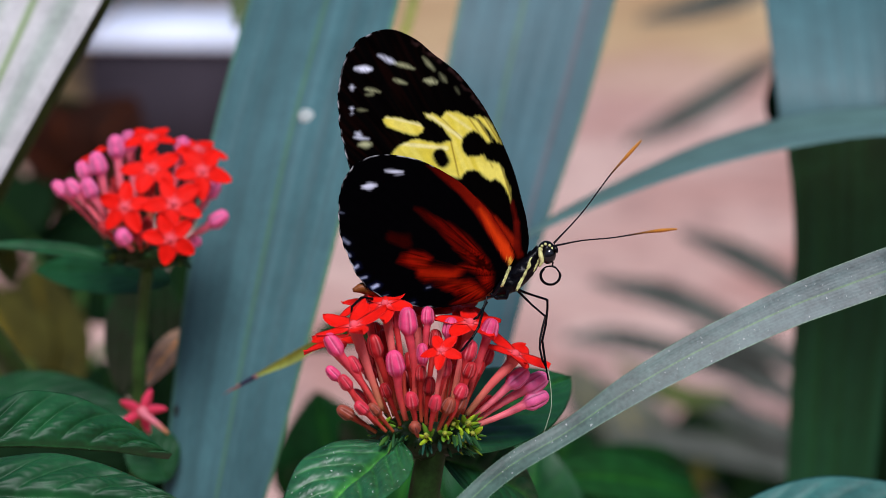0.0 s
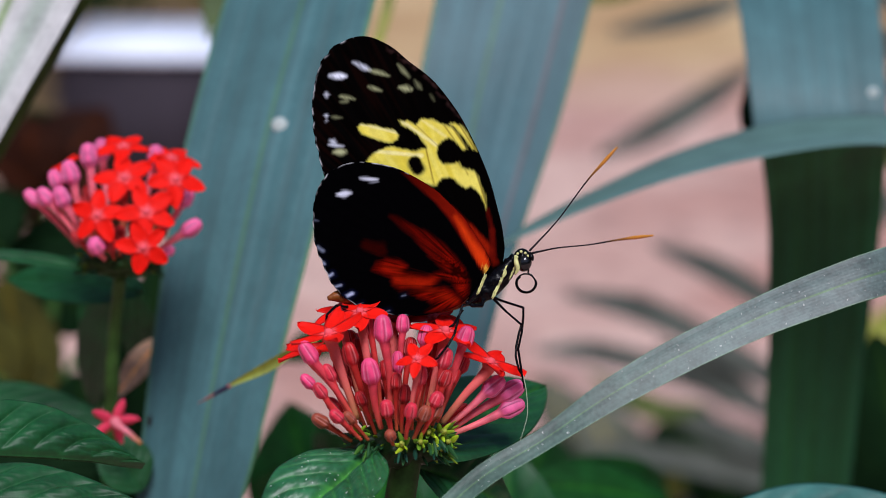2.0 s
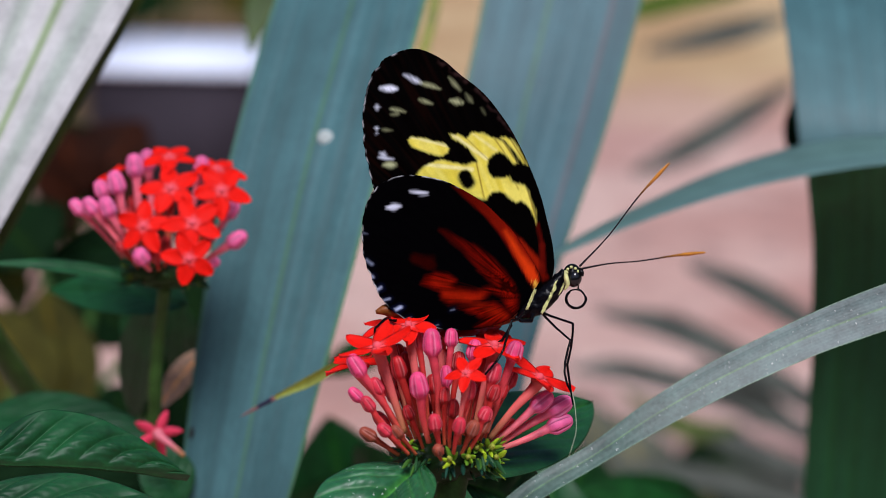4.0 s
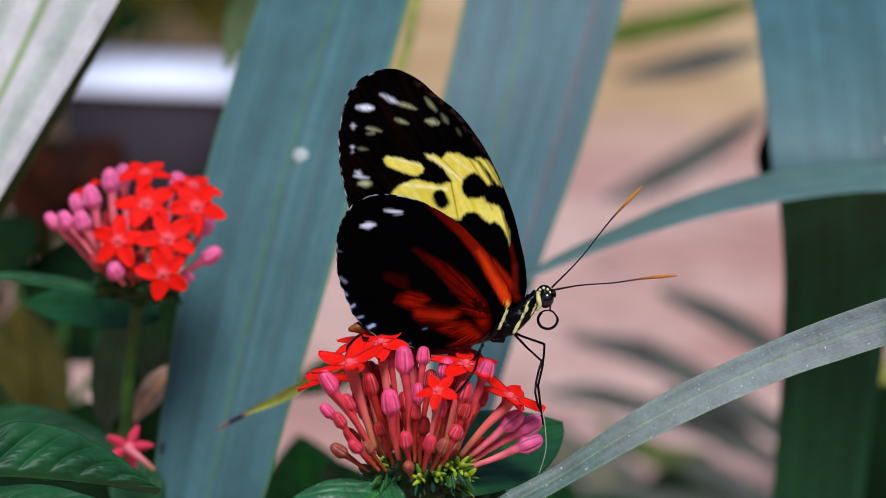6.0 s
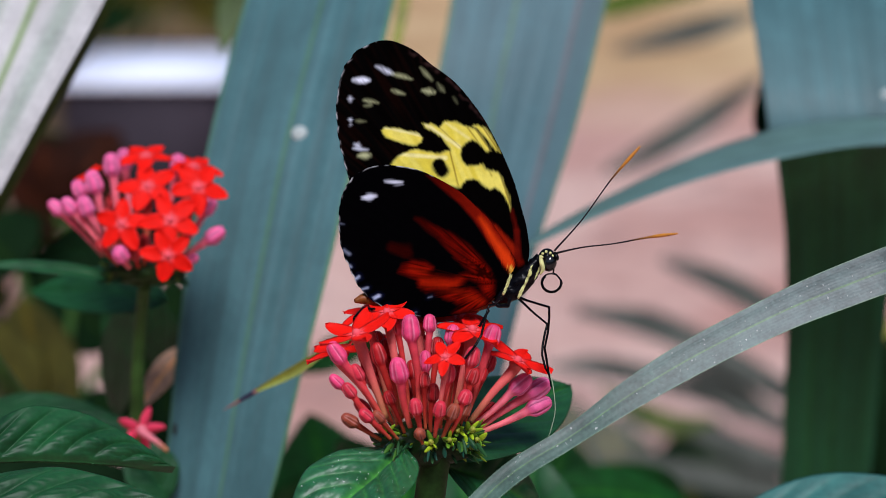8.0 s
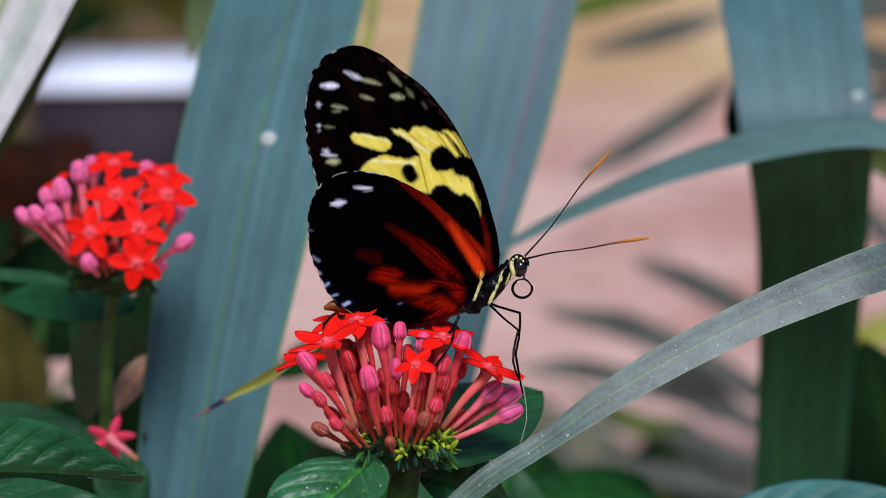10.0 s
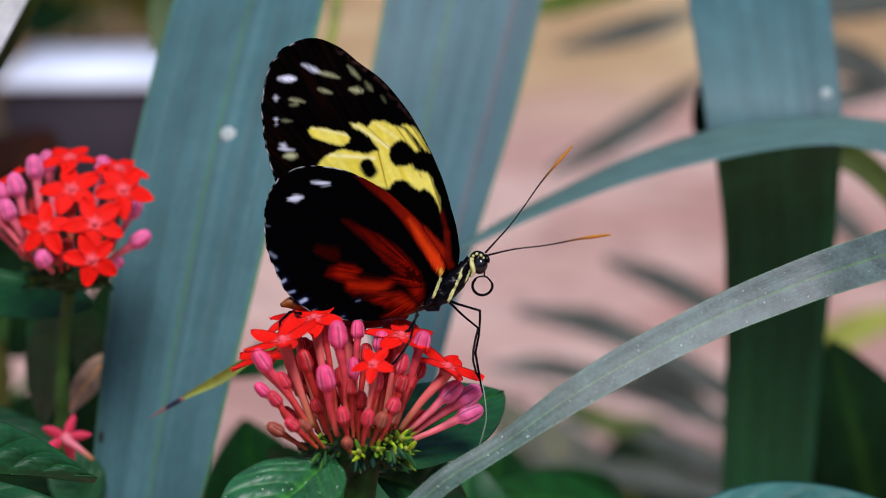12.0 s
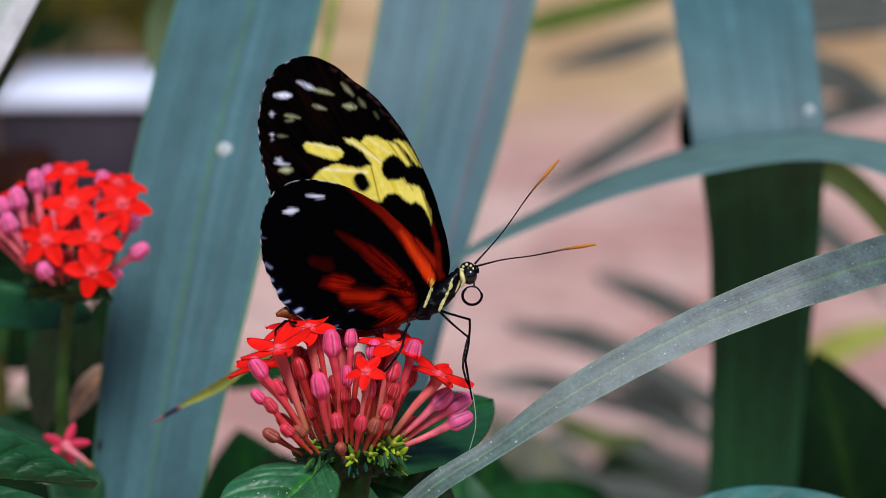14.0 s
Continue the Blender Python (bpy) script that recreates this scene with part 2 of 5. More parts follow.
def strap(edge_a, edge_b, thick=0.5, pleats=7, depth=0.5, steps=60, across=28, fold=0.0, tone=None, seed=0, grain=1.0, ribs=0, rib_depth=0.018):
    """A long pleated leaf with fine lengthwise ribs between two edges (stage mm). tone(s, t) gives the streak colour at s along, t across."""
    bm = bmesh.new()
    col = bm.verts.layers.float_color.new("tone")
    rnd = random.Random(seed)
    shift = rnd.random() * 9
    sheets = []
    for side in (0, 1):
        rows = []
        for i in range(steps + 1):
            s = i / steps
            a, b = Vector(spline(edge_a, s)), Vector(spline(edge_b, s))
            along = Vector(spline(edge_a, min(s + 0.02, 1)) - spline(edge_a, max(s - 0.02, 0)))
            normal = (b - a).cross(along).normalized()
            if normal.y > 0:
                normal = -normal
            row = []
            for j in range(across + 1):
                t = j / across
                edge = min(1, 6 * min(t, 1 - t))
                lift = depth * math.cos(2 * math.pi * pleats * t + shift) * edge * (0.6 + 0.4 * math.sin(9 * t + shift))
                lift += fold * (abs(t - 0.5) * 2 - 0.5) + 0.3 * depth * noise.noise((s * 6, t * 3, shift))
                lift += rib_depth * edge * math.cos(2 * math.pi * ribs * t) * (0.55 + 0.9 * abs(noise.noise((t * 7, s * 1.5, shift))))
                p = a.lerp(b, t) + normal * (lift - side * thick * edge)
                v = bm.verts.new(st(*p))
                c = tone(s, t) if tone else (1, 1, 1)
                streak = 1 + 0.20 * noise.noise((t * 9, s * 0.8, shift)) + 0.18 * noise.noise((t * 38, s * 1.2, shift)) + (0.13 * noise.noise((t * 95, s * 1.6, shift)) if ribs else 0)
                v[col] = (*[x * (1 + grain * (streak - 1)) for x in c], 1)
                row.append(v)
            rows.append(row)
        sheets.append(rows)
        for p, q in zip(rows, rows[1:]):
            for j in range(across):
                f = (p[j], p[j + 1], q[j + 1], q[j])
                bm.faces.new(f if side == 0 else f[::-1])
    bmesh.ops.remove_doubles(bm, verts=bm.verts, dist=1e-6)
    bmesh.ops.recalc_face_normals(bm, faces=bm.faces)
    return bm


def broad(base, tip, width, up, sag=0.15, veins=8, relief=0.6, cup=0.15, steps=70, across=44, seed=0, point=1.0, folded=0.0, ribs=0.5):
    """A pointed oval leaf with sunken side veins. base, tip: stage mm; up: the way its upper face looks; width: half width in mm."""
    bm = bmesh.new()
    col = bm.verts.layers.float_color.new("tone")
    base, tip = Vector(base), Vector(tip)
    side = (tip - base).cross(Vector(up)).normalized()
    up = side.cross(tip - base).normalized()
    length = (tip - base).length
    sheets = []
    for sheet in (0, 1):
        rows = []
        for i in range(steps + 1):
            s = i / steps
            w = width * max(math.sin(math.pi * s ** 0.85) ** 0.8 if 0 < s < 1 else 0, 0.0) * (1 - 0.25 * point * s) / 0.9
            row = []
            for j in range(across + 1):
                t = 2 * j / across - 1
                phase = (s - 0.24 * abs(t) * (1 + 0.3 * abs(t))) * veins
                near = abs(phase - round(phase))
                vein = math.exp(-(near * 9) ** 2) * (1 - abs(t)) ** 0.4
                mid = math.exp(-(t * 16) ** 2)
                pillow = (1 - (1 - 2 * near) ** 2) ** 0.7
                pucker = 0.10 * math.cos(2 * math.pi * (abs(t) * 8 + 0.8 * noise.noise((s * 11, t * 3, seed)))) * (1 - abs(t)) + 0.04 * noise.noise((s * 60, t * 14, seed))
                quilt = relief * pillow * (1 + pucker) * (1 - abs(t) ** 3) * (1 - math.exp(-(t * 5) ** 2))
                lift = quilt - 0.9 * mid * relief + cup * w * (abs(t) ** 1.5) + sag * length * 4 * s * (1 - s)
                lift += 0.8 * relief * noise.noise((s * 5 + seed, t * 2, seed))
                e = 1 - abs(t) ** 8
                bent = folded if t > 0 else 0.0
                p = base.lerp(tip, s) + (side * math.cos(bent) - up * math.sin(bent)) * (w * t) + up * (lift - (0.25 * e if sheet else 0))
                v = bm.verts.new(st(*p))
                k = 1 + 0.2 * noise.noise((s * 9, t * 5, seed))
                v[col] = (k + ribs * (3.4 * mid + 1.3 * vein), k + ribs * (2.0 * mid + 0.8 * vein), k * 0.9, 1)
                row.append(v)
            rows.append(row)
        for p, q in zip(rows, rows[1:]):
            for j in range(across):
                f = (p[j], p[j + 1], q[j + 1], q[j])
                bm.faces.new(f if sheet == 0 else f[::-1])
    bmesh.ops.remove_doubles(bm, verts=bm.verts, dist=1e-6)
    bmesh.ops.recalc_face_normals(bm, faces=bm.faces)
    return bm


# ---- ground ----
def make_ground():
    bm = bmesh.new()
    xs = [-400, -60, -12, -4] + [-3 + 0.1 * i for i in range(61)] + [4, 12, 60, 400]
    ys = [-400, -60, -12, -4, -2] + [-1.5 + 0.1 * i for i in range(75)] + [8, 14, 60, 400]
    grid = [[bm.verts.new((x, y, 0.012 * noise.noise((x * 1.7, y * 1.7, 0)) if abs(x) < 4 and -2 < y < 7 else 0)) for x in xs] for y in ys]
    for p, q in zip(grid, grid[1:]):
        for a, b, c, d in zip(p, p[1:], q[1:], q):
            bm.faces.new((a, b, c, d))
    ob = part("ground", bm, GROUND, None)
    tagged(ob, "pinkish gravel path with a tan sandy border", "ground", kind="structure")


make_ground()


def make_walls():
    """Plain walls added out of view to close the place and block low sky light."""
    for name, x, y, wx, wy in (("wall_north", 0, 7, 10, 0.1), ("wall_south", 0, -5, 10, 0.1), ("wall_west", -5, 1, 0.1, 11.9), ("wall_east", 5, 1, 0.1, 11.9)):
        bm = bmesh.new()
        bmesh.ops.create_cube(bm, size=1, matrix=Matrix.Translation((x, y, 1.15)) @ Matrix.Diagonal((wx, wy, 2.5, 1)))
        tagged(part(name, bm, WALLS, None, smooth=False), "plain unseen wall added to block low sky light", "wall", kind="structure")


make_walls()


def make_block():
    """A small dark block with a pale lid on the path."""
    base = Vector((-0.204, 1.47, 0))
    block = thing("plinth", base, "small dark grey plinth with a white lid on the path", "plinth")
    turn = Matrix.Translation(base) @ pose(0, 0, 0, 0, 0, -4)
    for name, mat, size, z, bevel in (("body", DARKBOX, (0.122, 0.15, 0.1275), 0.06375, 0.006), ("lid", WHITE, (0.126, 0.16, 0.004), 0.1295, 0.0008)):
        bm = bmesh.new()
        bmesh.ops.create_cube(bm, size=1, matrix=Matrix.Diagonal((*size, 1)))
        bmesh.ops.bevel(bm, geom=bm.edges[:], offset=bevel, segments=3, affect="EDGES")
        bmesh.ops.transform(bm, matrix=turn @ Matrix.Translation((0, 0.075, z)), verts=bm.verts)
        part(name, bm, mat, block, "white lid" if name == "lid" else "")


make_block()


# ---- strap-leaved palm ----
def rib(s, t, at, width, colour, base=(1, 1, 1)):
    k = math.exp(-((t - at) / width) ** 2)
    return tuple(b + (c - b) * k for b, c in zip(base, colour))


def petiole(parent, top, foot, r=0.003):
    bm = bmesh.new()
    top, foot = Vector(top), Vector(foot)
    mid = (top + foot) / 2 + Vector((0, 0.02, 0.03))
    tube(bm, [top, mid, foot], [r * 0.8, r, r * 1.4], 10, 14)
    part("petiole", bm, STEM, parent)


def make_palm():
    root = Vector((0.06, 0.24, 0))
    palm = thing("palm", root, "blue-green palm with broad pleated strap leaves", "palm")
    bm = strap([(-30.6, 122.0, 67.3), (-36.2, 108.0, 46.3), (-42.0, 96.0, 20.4), (-45.5, 90.0, -2.1), (-47.6, 86.0, -22.0), (-49.2, 84.0, -39.7), (-50.4, 84.0, -57.5)],
               [(-3.3, 114.0, 66.7), (-7.8, 100.0, 45.9), (-14.1, 88.0, 20.5), (-19.6, 83.0, -1.7), (-24.8, 79.0, -21.3), (-29.4, 78.0, -38.9), (-35.5, 80.0, -56.8)],
               tone=lambda s, t: rib(s, t, 0.52, 0.012, (1.3, 1.25, 0.6), rib(s, t, 0.99, 0.015, (1.5, 1.5, 0.6), rib(s, t, 0.01, 0.012, (1.2, 1.3, 0.8)))), seed=1, steps=90, across=184, depth=0.05, ribs=23)
    leaf = part("leaf", bm, STRAP, palm, "broad blue-green leaf with a white spot")
    bm = bmesh.new()
    bmesh.ops.create_uvsphere(bm, u_segments=20, v_segments=12, radius=1)
    bmesh.ops.transform(bm, matrix=Matrix.Translation(st(*(-24.6, 92.4, 23.9))) @ STAGE.to_3x3().to_4x4() @ Matrix.Diagonal((0.0015, 0.0005, 0.0014, 1)), verts=bm.verts)
    part("spot", bm, DROP, leaf, "chalky white spot")
    bm = bmesh.new()
    bmesh.ops.create_uvsphere(bm, u_segments=16, v_segments=10, radius=1)
    bmesh.ops.transform(bm, matrix=Matrix.Translation(st(*(-47.1, 84.7, -28.7))) @ STAGE.to_3x3().to_4x4() @ Matrix.Diagonal((0.0005, 0.0003, 0.0012, 1)), verts=bm.verts)
    part("scar", bm, WITHERED, leaf, "small brown scar")
    petiole(palm, st(*(-43.0, 82.0, -57.0)), root + Vector((-0.02, 0, 0)))
    bm = strap([(8.3, 153.0, 77.3), (3.2, 146.0, 50.1), (0.1, 141.0, 32.7), (-1.8, 137.0, 4.6), (0.9, 136.0, -22.2), (3.5, 140.0, -40.4)],
               [(42.0, 153.0, 77.3), (34.8, 146.0, 50.1), (28.3, 141.0, 27.1), (21.0, 137.0, 6.2), (14.6, 136.0, -14.4), (8.4, 140.0, -40.4)],
               tone=lambda s, t: rib(s, t, 0.82, 0.018, (1.9, 0.72, 0.75), rib(s, t, 0.42, 0.012, (1.25, 1.15, 0.55), rib(s, t, 0.99, 0.012, (1.5, 1.3, 0.6), rib(s, t, 0.01, 0.015, (1.5, 1.4, 0.7), (0.86, 0.9, 0.98))))), seed=2, steps=90, across=184, depth=0.05, ribs=23)
    part("leaf", bm, STRAP, palm, "broad blue-green leaf with a reddish stripe")
    petiole(palm, st(*(4.3, 140.0, -39.2)), root)
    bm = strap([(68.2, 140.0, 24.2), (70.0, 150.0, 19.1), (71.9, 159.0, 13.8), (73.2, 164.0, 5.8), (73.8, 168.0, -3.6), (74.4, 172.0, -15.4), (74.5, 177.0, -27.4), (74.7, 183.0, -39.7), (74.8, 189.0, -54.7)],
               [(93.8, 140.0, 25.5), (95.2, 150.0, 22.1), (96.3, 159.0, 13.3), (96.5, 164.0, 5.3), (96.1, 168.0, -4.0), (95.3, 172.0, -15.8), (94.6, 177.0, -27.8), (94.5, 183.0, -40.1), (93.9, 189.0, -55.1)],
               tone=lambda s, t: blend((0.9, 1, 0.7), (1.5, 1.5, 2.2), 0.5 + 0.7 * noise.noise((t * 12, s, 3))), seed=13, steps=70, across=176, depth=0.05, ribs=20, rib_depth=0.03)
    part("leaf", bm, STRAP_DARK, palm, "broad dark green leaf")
    bm = strap([(65.7, 180.0, 74.9), (66.2, 160.0, 54.5), (66.9, 148.0, 36.1), (67.6, 145.0, 26.2), (67.9, 146.0, 23.3)],
               [(96.8, 180.0, 74.4), (95.4, 160.0, 54.0), (94.7, 148.0, 35.6), (94.8, 145.0, 25.8), (95.0, 146.0, 22.8)],
               seed=3, steps=60, across=176, depth=0.05, ribs=22)
    leaf = part("leaf", bm, STRAP, palm, "broad arching blue-green leaf")
    bm = bmesh.new()
    bmesh.ops.create_uvsphere(bm, u_segments=16, v_segments=10, radius=1)
    bmesh.ops.transform(bm, matrix=Matrix.Translation(st(*(91.9, 146.8, 33.4))) @ STAGE.to_3x3().to_4x4() @ Matrix.Diagonal((0.0011, 0.0004, 0.0011, 1)), verts=bm.verts)
    part("spot", bm, DROP, leaf, "chalky white spot")
    petiole(palm, st(*(84.3, 189.0, -54.7)), root + Vector((0.02, 0, 0)))
    bm = strap([(15.0, 114.0, 2.5), (23.4, 122.0, 7.9), (35.9, 130.0, 14.2), (52.1, 137.0, 21.4), (69.4, 141.0, 26.6), (87.4, 141.0, 28.5), (98.3, 139.0, 27.9), (113.1, 135.0, 24.0), (134.0, 130.0, 16.6)],
               [(14.9, 110.0, 2.0), (22.8, 110.0, 5.4), (34.5, 111.0, 10.2), (49.3, 110.0, 15.2), (65.4, 112.0, 19.0), (82.7, 114.0, 21.4), (93.4, 114.0, 20.4), (107.9, 112.0, 15.0), (128.0, 108.0, 6.4)],
               pleats=2, depth=0.2, across=24, steps=80, seed=4, tone=lambda s, t: rib(s, t, 0.85, 0.25, (2.2, 1.65, 1.4), (1.75, 1.32, 1.08)))
    part("leaf", bm, STRAP, palm, "narrow arching grey-green leaf")
    petiole(palm, st(*(131.1, 120.0, 11.4)), root + Vector((0.13, 0.02, 0)))
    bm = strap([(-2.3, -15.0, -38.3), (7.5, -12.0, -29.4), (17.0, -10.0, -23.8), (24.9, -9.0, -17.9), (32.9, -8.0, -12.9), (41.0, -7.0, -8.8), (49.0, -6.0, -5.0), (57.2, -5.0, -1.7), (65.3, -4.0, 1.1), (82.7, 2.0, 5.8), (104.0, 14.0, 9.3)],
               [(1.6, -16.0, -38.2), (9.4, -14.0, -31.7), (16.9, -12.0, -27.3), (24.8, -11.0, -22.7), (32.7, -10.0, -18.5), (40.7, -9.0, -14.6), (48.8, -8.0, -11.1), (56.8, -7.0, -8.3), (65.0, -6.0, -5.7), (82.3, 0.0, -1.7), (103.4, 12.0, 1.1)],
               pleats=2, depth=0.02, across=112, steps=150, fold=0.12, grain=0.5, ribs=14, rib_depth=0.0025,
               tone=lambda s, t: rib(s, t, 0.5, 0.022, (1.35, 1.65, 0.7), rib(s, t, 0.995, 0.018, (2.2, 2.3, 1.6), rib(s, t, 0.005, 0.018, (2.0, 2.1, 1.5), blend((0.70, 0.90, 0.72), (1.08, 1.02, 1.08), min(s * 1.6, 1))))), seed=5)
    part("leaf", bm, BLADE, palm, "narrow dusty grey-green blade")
    petiole(palm, st(*(103.5, 13.0, 5.2)), root + Vector((0.11, -0.02, 0)))
    bm = strap([(-78.2, 95.0, 71.7), (-85.4, 90.0, 44.6), (-91.5, 85.0, 24.1), (-97.4, 80.0, 2.1)],
               [(-47.0, 90.0, 70.9), (-60.3, 85.0, 44.1), (-69.0, 82.0, 27.9), (-83.5, 80.0, 1.1)],
               tone=lambda s, t: rib(s, t, 0.5, 0.035, (0.42, 0.62, 0.25), rib(s, t, 0.74, 0.09, (0.6, 0.72, 0.62), rib(s, t, 0.25, 0.07, (0.7, 0.8, 0.7)))), seed=6, depth=0.05, across=160, grain=0.6, ribs=20)
    part("leaf", bm, PALE, palm, "pale silvery leaf")
    bm = strap([(-61.7, 110.0, 74.1), (-66.7, 108.0, 46.4), (-74.7, 105.0, 29.4), (-89.8, 102.0, 1.1)],
               [(-47.2, 118.0, 75.4), (-61.9, 114.0, 47.0), (-71.7, 110.0, 28.6), (-86.3, 108.0, 1.2)], seed=16, depth=0.1)
    part("leaf", bm, DEEP, palm, "dark green leaf")
    petiole(palm, st(*(-90.5, 80.0, 1.6)), root + Vector((-0.06, 0, 0)))
    for ea, eb in (([(-4.0, 200.0, 83.3), (-7.7, 192.0, 54.8), (-11.6, 188.0, 39.6)], [(-1.1, 200.0, 83.3), (-5.2, 192.0, 54.8), (-10.4, 188.0, 39.6)]),
                   ([(-43.9, 240.0, 81.6), (-50.0, 230.0, 64.2), (-48.9, 225.0, 52.5)], [(-38.5, 240.0, 81.7), (-41.7, 230.0, 64.3), (-47.8, 225.0, 50.8)])):
        part("leaf", strap(ea, eb, pleats=1, depth=0.1, across=10, steps=30), OLIVE if ea[0][0] > -10 else DEEP, palm, "narrow green leaf")
    part("leaf", strap([(100.4, 215.0, 30.5), (111.4, 212.0, 26.5), (123.0, 212.0, 15.8), (136.6, 215.0, 0.1)], [(100.4, 215.0, 23.1), (110.1, 212.0, 19.4), (120.7, 212.0, 8.5), (132.7, 215.0, -5.0)], pleats=1, depth=0.3, across=12, steps=30, fold=1.0, seed=41), MOSS, palm, "narrow green leaf")
    # Near-black strip added where only shadow lies behind the arching leaf's edge.
    part("leaf", strap([(77.0, 196.0, 62.0), (75.0, 192.0, 46.0), (70.6, 190.0, 33.0), (72.0, 188.0, 25.0)], [(80.0, 196.0, 62.0), (79.0, 192.0, 46.0), (79.0, 190.0, 33.0), (78.5, 188.0, 25.0)], pleats=1, depth=0.2, across=12, steps=30, seed=44), SHADE, palm, "near-black strip for the shadowed gap behind the leaf")
    # tip of a yellowing leaf
    bm = strap([(-12.7, 32.0, -9.8), (-18.5, 44.0, -13.4), (-24.5, 52.0, -16.8), (-31.2, 58.0, -20.8)], [(-12.7, 32.0, -11.5), (-18.4, 44.0, -14.7), (-23.9, 52.0, -18.5), (-30.9, 58.0, -21.3)],
               pleats=1, depth=0.12, across=12, steps=40, fold=0.3, seed=7, tone=lambda s, t: rib(s, t, 0.9, 0.35, (1.7, 1.9, 4.0)))
    leaf = part("leaf", bm, OLIVE, palm, "yellowing leaf with a dry dark tip")
    bm = bmesh.new()
    col = bm.verts.layers.float_color.new("pattern")
    tube(bm, [st(*(-30.8, 58.0, -21.0)), st(*(-32.4, 59.0, -21.9)), st(*(-34.4, 60.0, -23.0)), st(*(-36.7, 61.0, -24.3))], [0.00042, 0.0004, 0.00028, 0.00005], 8, 24)
    for v in bm.verts:
        k = (v.co - st(*(-32.4, 59.0, -21.9))).length < 0.0016
        v[col] = (0.03, 0.025, 0.06, 1) if k else (0.28, 0.13, 0.13, 1)
    part("leaf_tip", bm, CALYX, leaf, "dry purple-brown tip")
    petiole(palm, st(*(-12.7, 32.0, -10.7)), root + Vector((0.0, -0.03, 0)), 0.0012)


make_palm()


# ---- palm fronds and shrubs behind ----
def make_far_palm():
    root = Vector((0.25, 0.9, 0))
    far = thing("background_palm", root, "dark green feather palm out of focus beyond the flowers", "palm")
    bm = bmesh.new()
    spine = [root, st(*(180.0, 758.0, -65.1)), st(*(176.5, 784.0, 36.3)), st(*(172.6, 810.0, 100.3)), st(*(167.5, 849.0, 160.7))]
    tube(bm, spine, [0.005, 0.004, 0.0035, 0.003, 0.002], 10, 24)
    part("rachis", bm, STEM, far)
    low = (
        ([(175.0, 758.0, -29.9), (153.1, 745.0, -15.9), (129.9, 738.0, -3.5), (103.4, 732.0, 6.4)], 17, HAZE),
        ([(177.5, 758.0, -62.6), (153.1, 745.0, -49.5), (127.4, 738.0, -34.3), (97.3, 732.0, -20.6), (65.3, 732.0, -14.5)], 17, HAZE),
        ([(180.0, 758.0, -80.2), (153.1, 745.0, -64.4), (115.1, 738.0, -49.1), (77.6, 732.0, -39.1), (53.1, 732.0, -39.1)], 13, HAZE),
        ([(180.0, 758.0, -92.8), (148.1, 745.0, -80.5), (115.1, 738.0, -67.7), (82.5, 732.0, -61.2)], 14, HAZE),
        ([(180.0, 758.0, -105.4), (148.1, 745.0, -94.2), (115.1, 738.0, -86.2), (75.2, 732.0, -80.8)], 16, HAZE),
        ([(161.3, 758.0, -70.6), (141.1, 745.0, -53.4), (123.2, 738.0, -43.6), (105.4, 732.0, -36.7)], 13, HAZE),
        ([(160.8, 758.0, -96.8), (138.1, 745.0, -78.0), (119.0, 738.0, -68.1), (102.5, 732.0, -62.5)], 15, HAZE),
        ([(160.7, 770.0, -64.2), (138.5, 765.0, -60.9), (131.7, 760.0, -56.1), (121.3, 755.0, -48.1)], 10, FRESH),
        ([(118.4, 680.0, -60.6), (102.0, 680.0, -61.8), (87.9, 680.0, -55.9), (71.6, 680.0, -46.5)], 13, MOSS))
    high = (
        ([(169.5, 880.0, 97.4), (144.6, 880.0, 80.8), (118.7, 870.0, 65.9), (89.2, 862.0, 51.2)], 17, HAZE),
        ([(170.9, 914.0, 132.9), (150.9, 914.0, 127.9), (128.0, 914.0, 122.4), (99.4, 914.0, 115.6)], 14, HAZE),
        ([(131.4, 628.0, 121.2), (111.4, 628.0, 115.1), (91.5, 628.0, 110.3), (75.9, 628.0, 106.5), (58.2, 628.0, 102.6)], 15, FRESH))
    right = (
        ([(183.1, 810.0, 48.9), (204.2, 810.0, 37.1), (227.9, 810.0, 18.7), (248.9, 810.0, -7.6)], 20, HAZE),
        ([(180.0, 758.0, -65.1), (195.1, 758.0, -40.0), (215.2, 758.0, -26.2), (245.4, 758.0, -17.4)], 20, OLIVE),
        ([(172.6, 810.0, 100.3), (204.2, 810.0, 102.9), (230.5, 810.0, 97.6), (256.8, 810.0, 84.5)], 22, HAZE),
        ([(172.6, 810.0, 116.0), (204.2, 810.0, 129.2), (235.8, 810.0, 131.8), (267.4, 810.0, 126.6)], 36, HAZE),
        ([(175.3, 810.0, 89.7), (204.2, 810.0, 79.2), (235.8, 810.0, 84.5), (264.7, 810.0, 89.7)], 14, HAZE))
    for pts, w, mat in low + high + right:
        scale = (360 + pts[1][1]) / 4446
        n = len(pts) - 1
        ea = [(x, y, z + 1.5 * w * scale * (1 if 0 < k < n else 0.3)) for k, (x, y, z) in enumerate(pts)]
        eb = [(x, y - 4, z - 1.5 * w * scale * (1 if 0 < k < n else 0.3)) for k, (x, y, z) in enumerate(pts)]
        part("leaflet", strap(ea, eb, pleats=1, depth=0.6, across=10, steps=30, fold=1.5), mat, far)
    # broad shaded leaf low down
    part("leaflet", strap([(156.9, 628.0, -124.2), (164.6, 641.0, -85.3), (177.0, 654.0, -56.8)], [(234.7, 628.0, -124.2), (228.7, 641.0, -92.1), (195.2, 654.0, -52.2)], pleats=2, across=12, steps=24), SHADE, far)


make_far_palm()


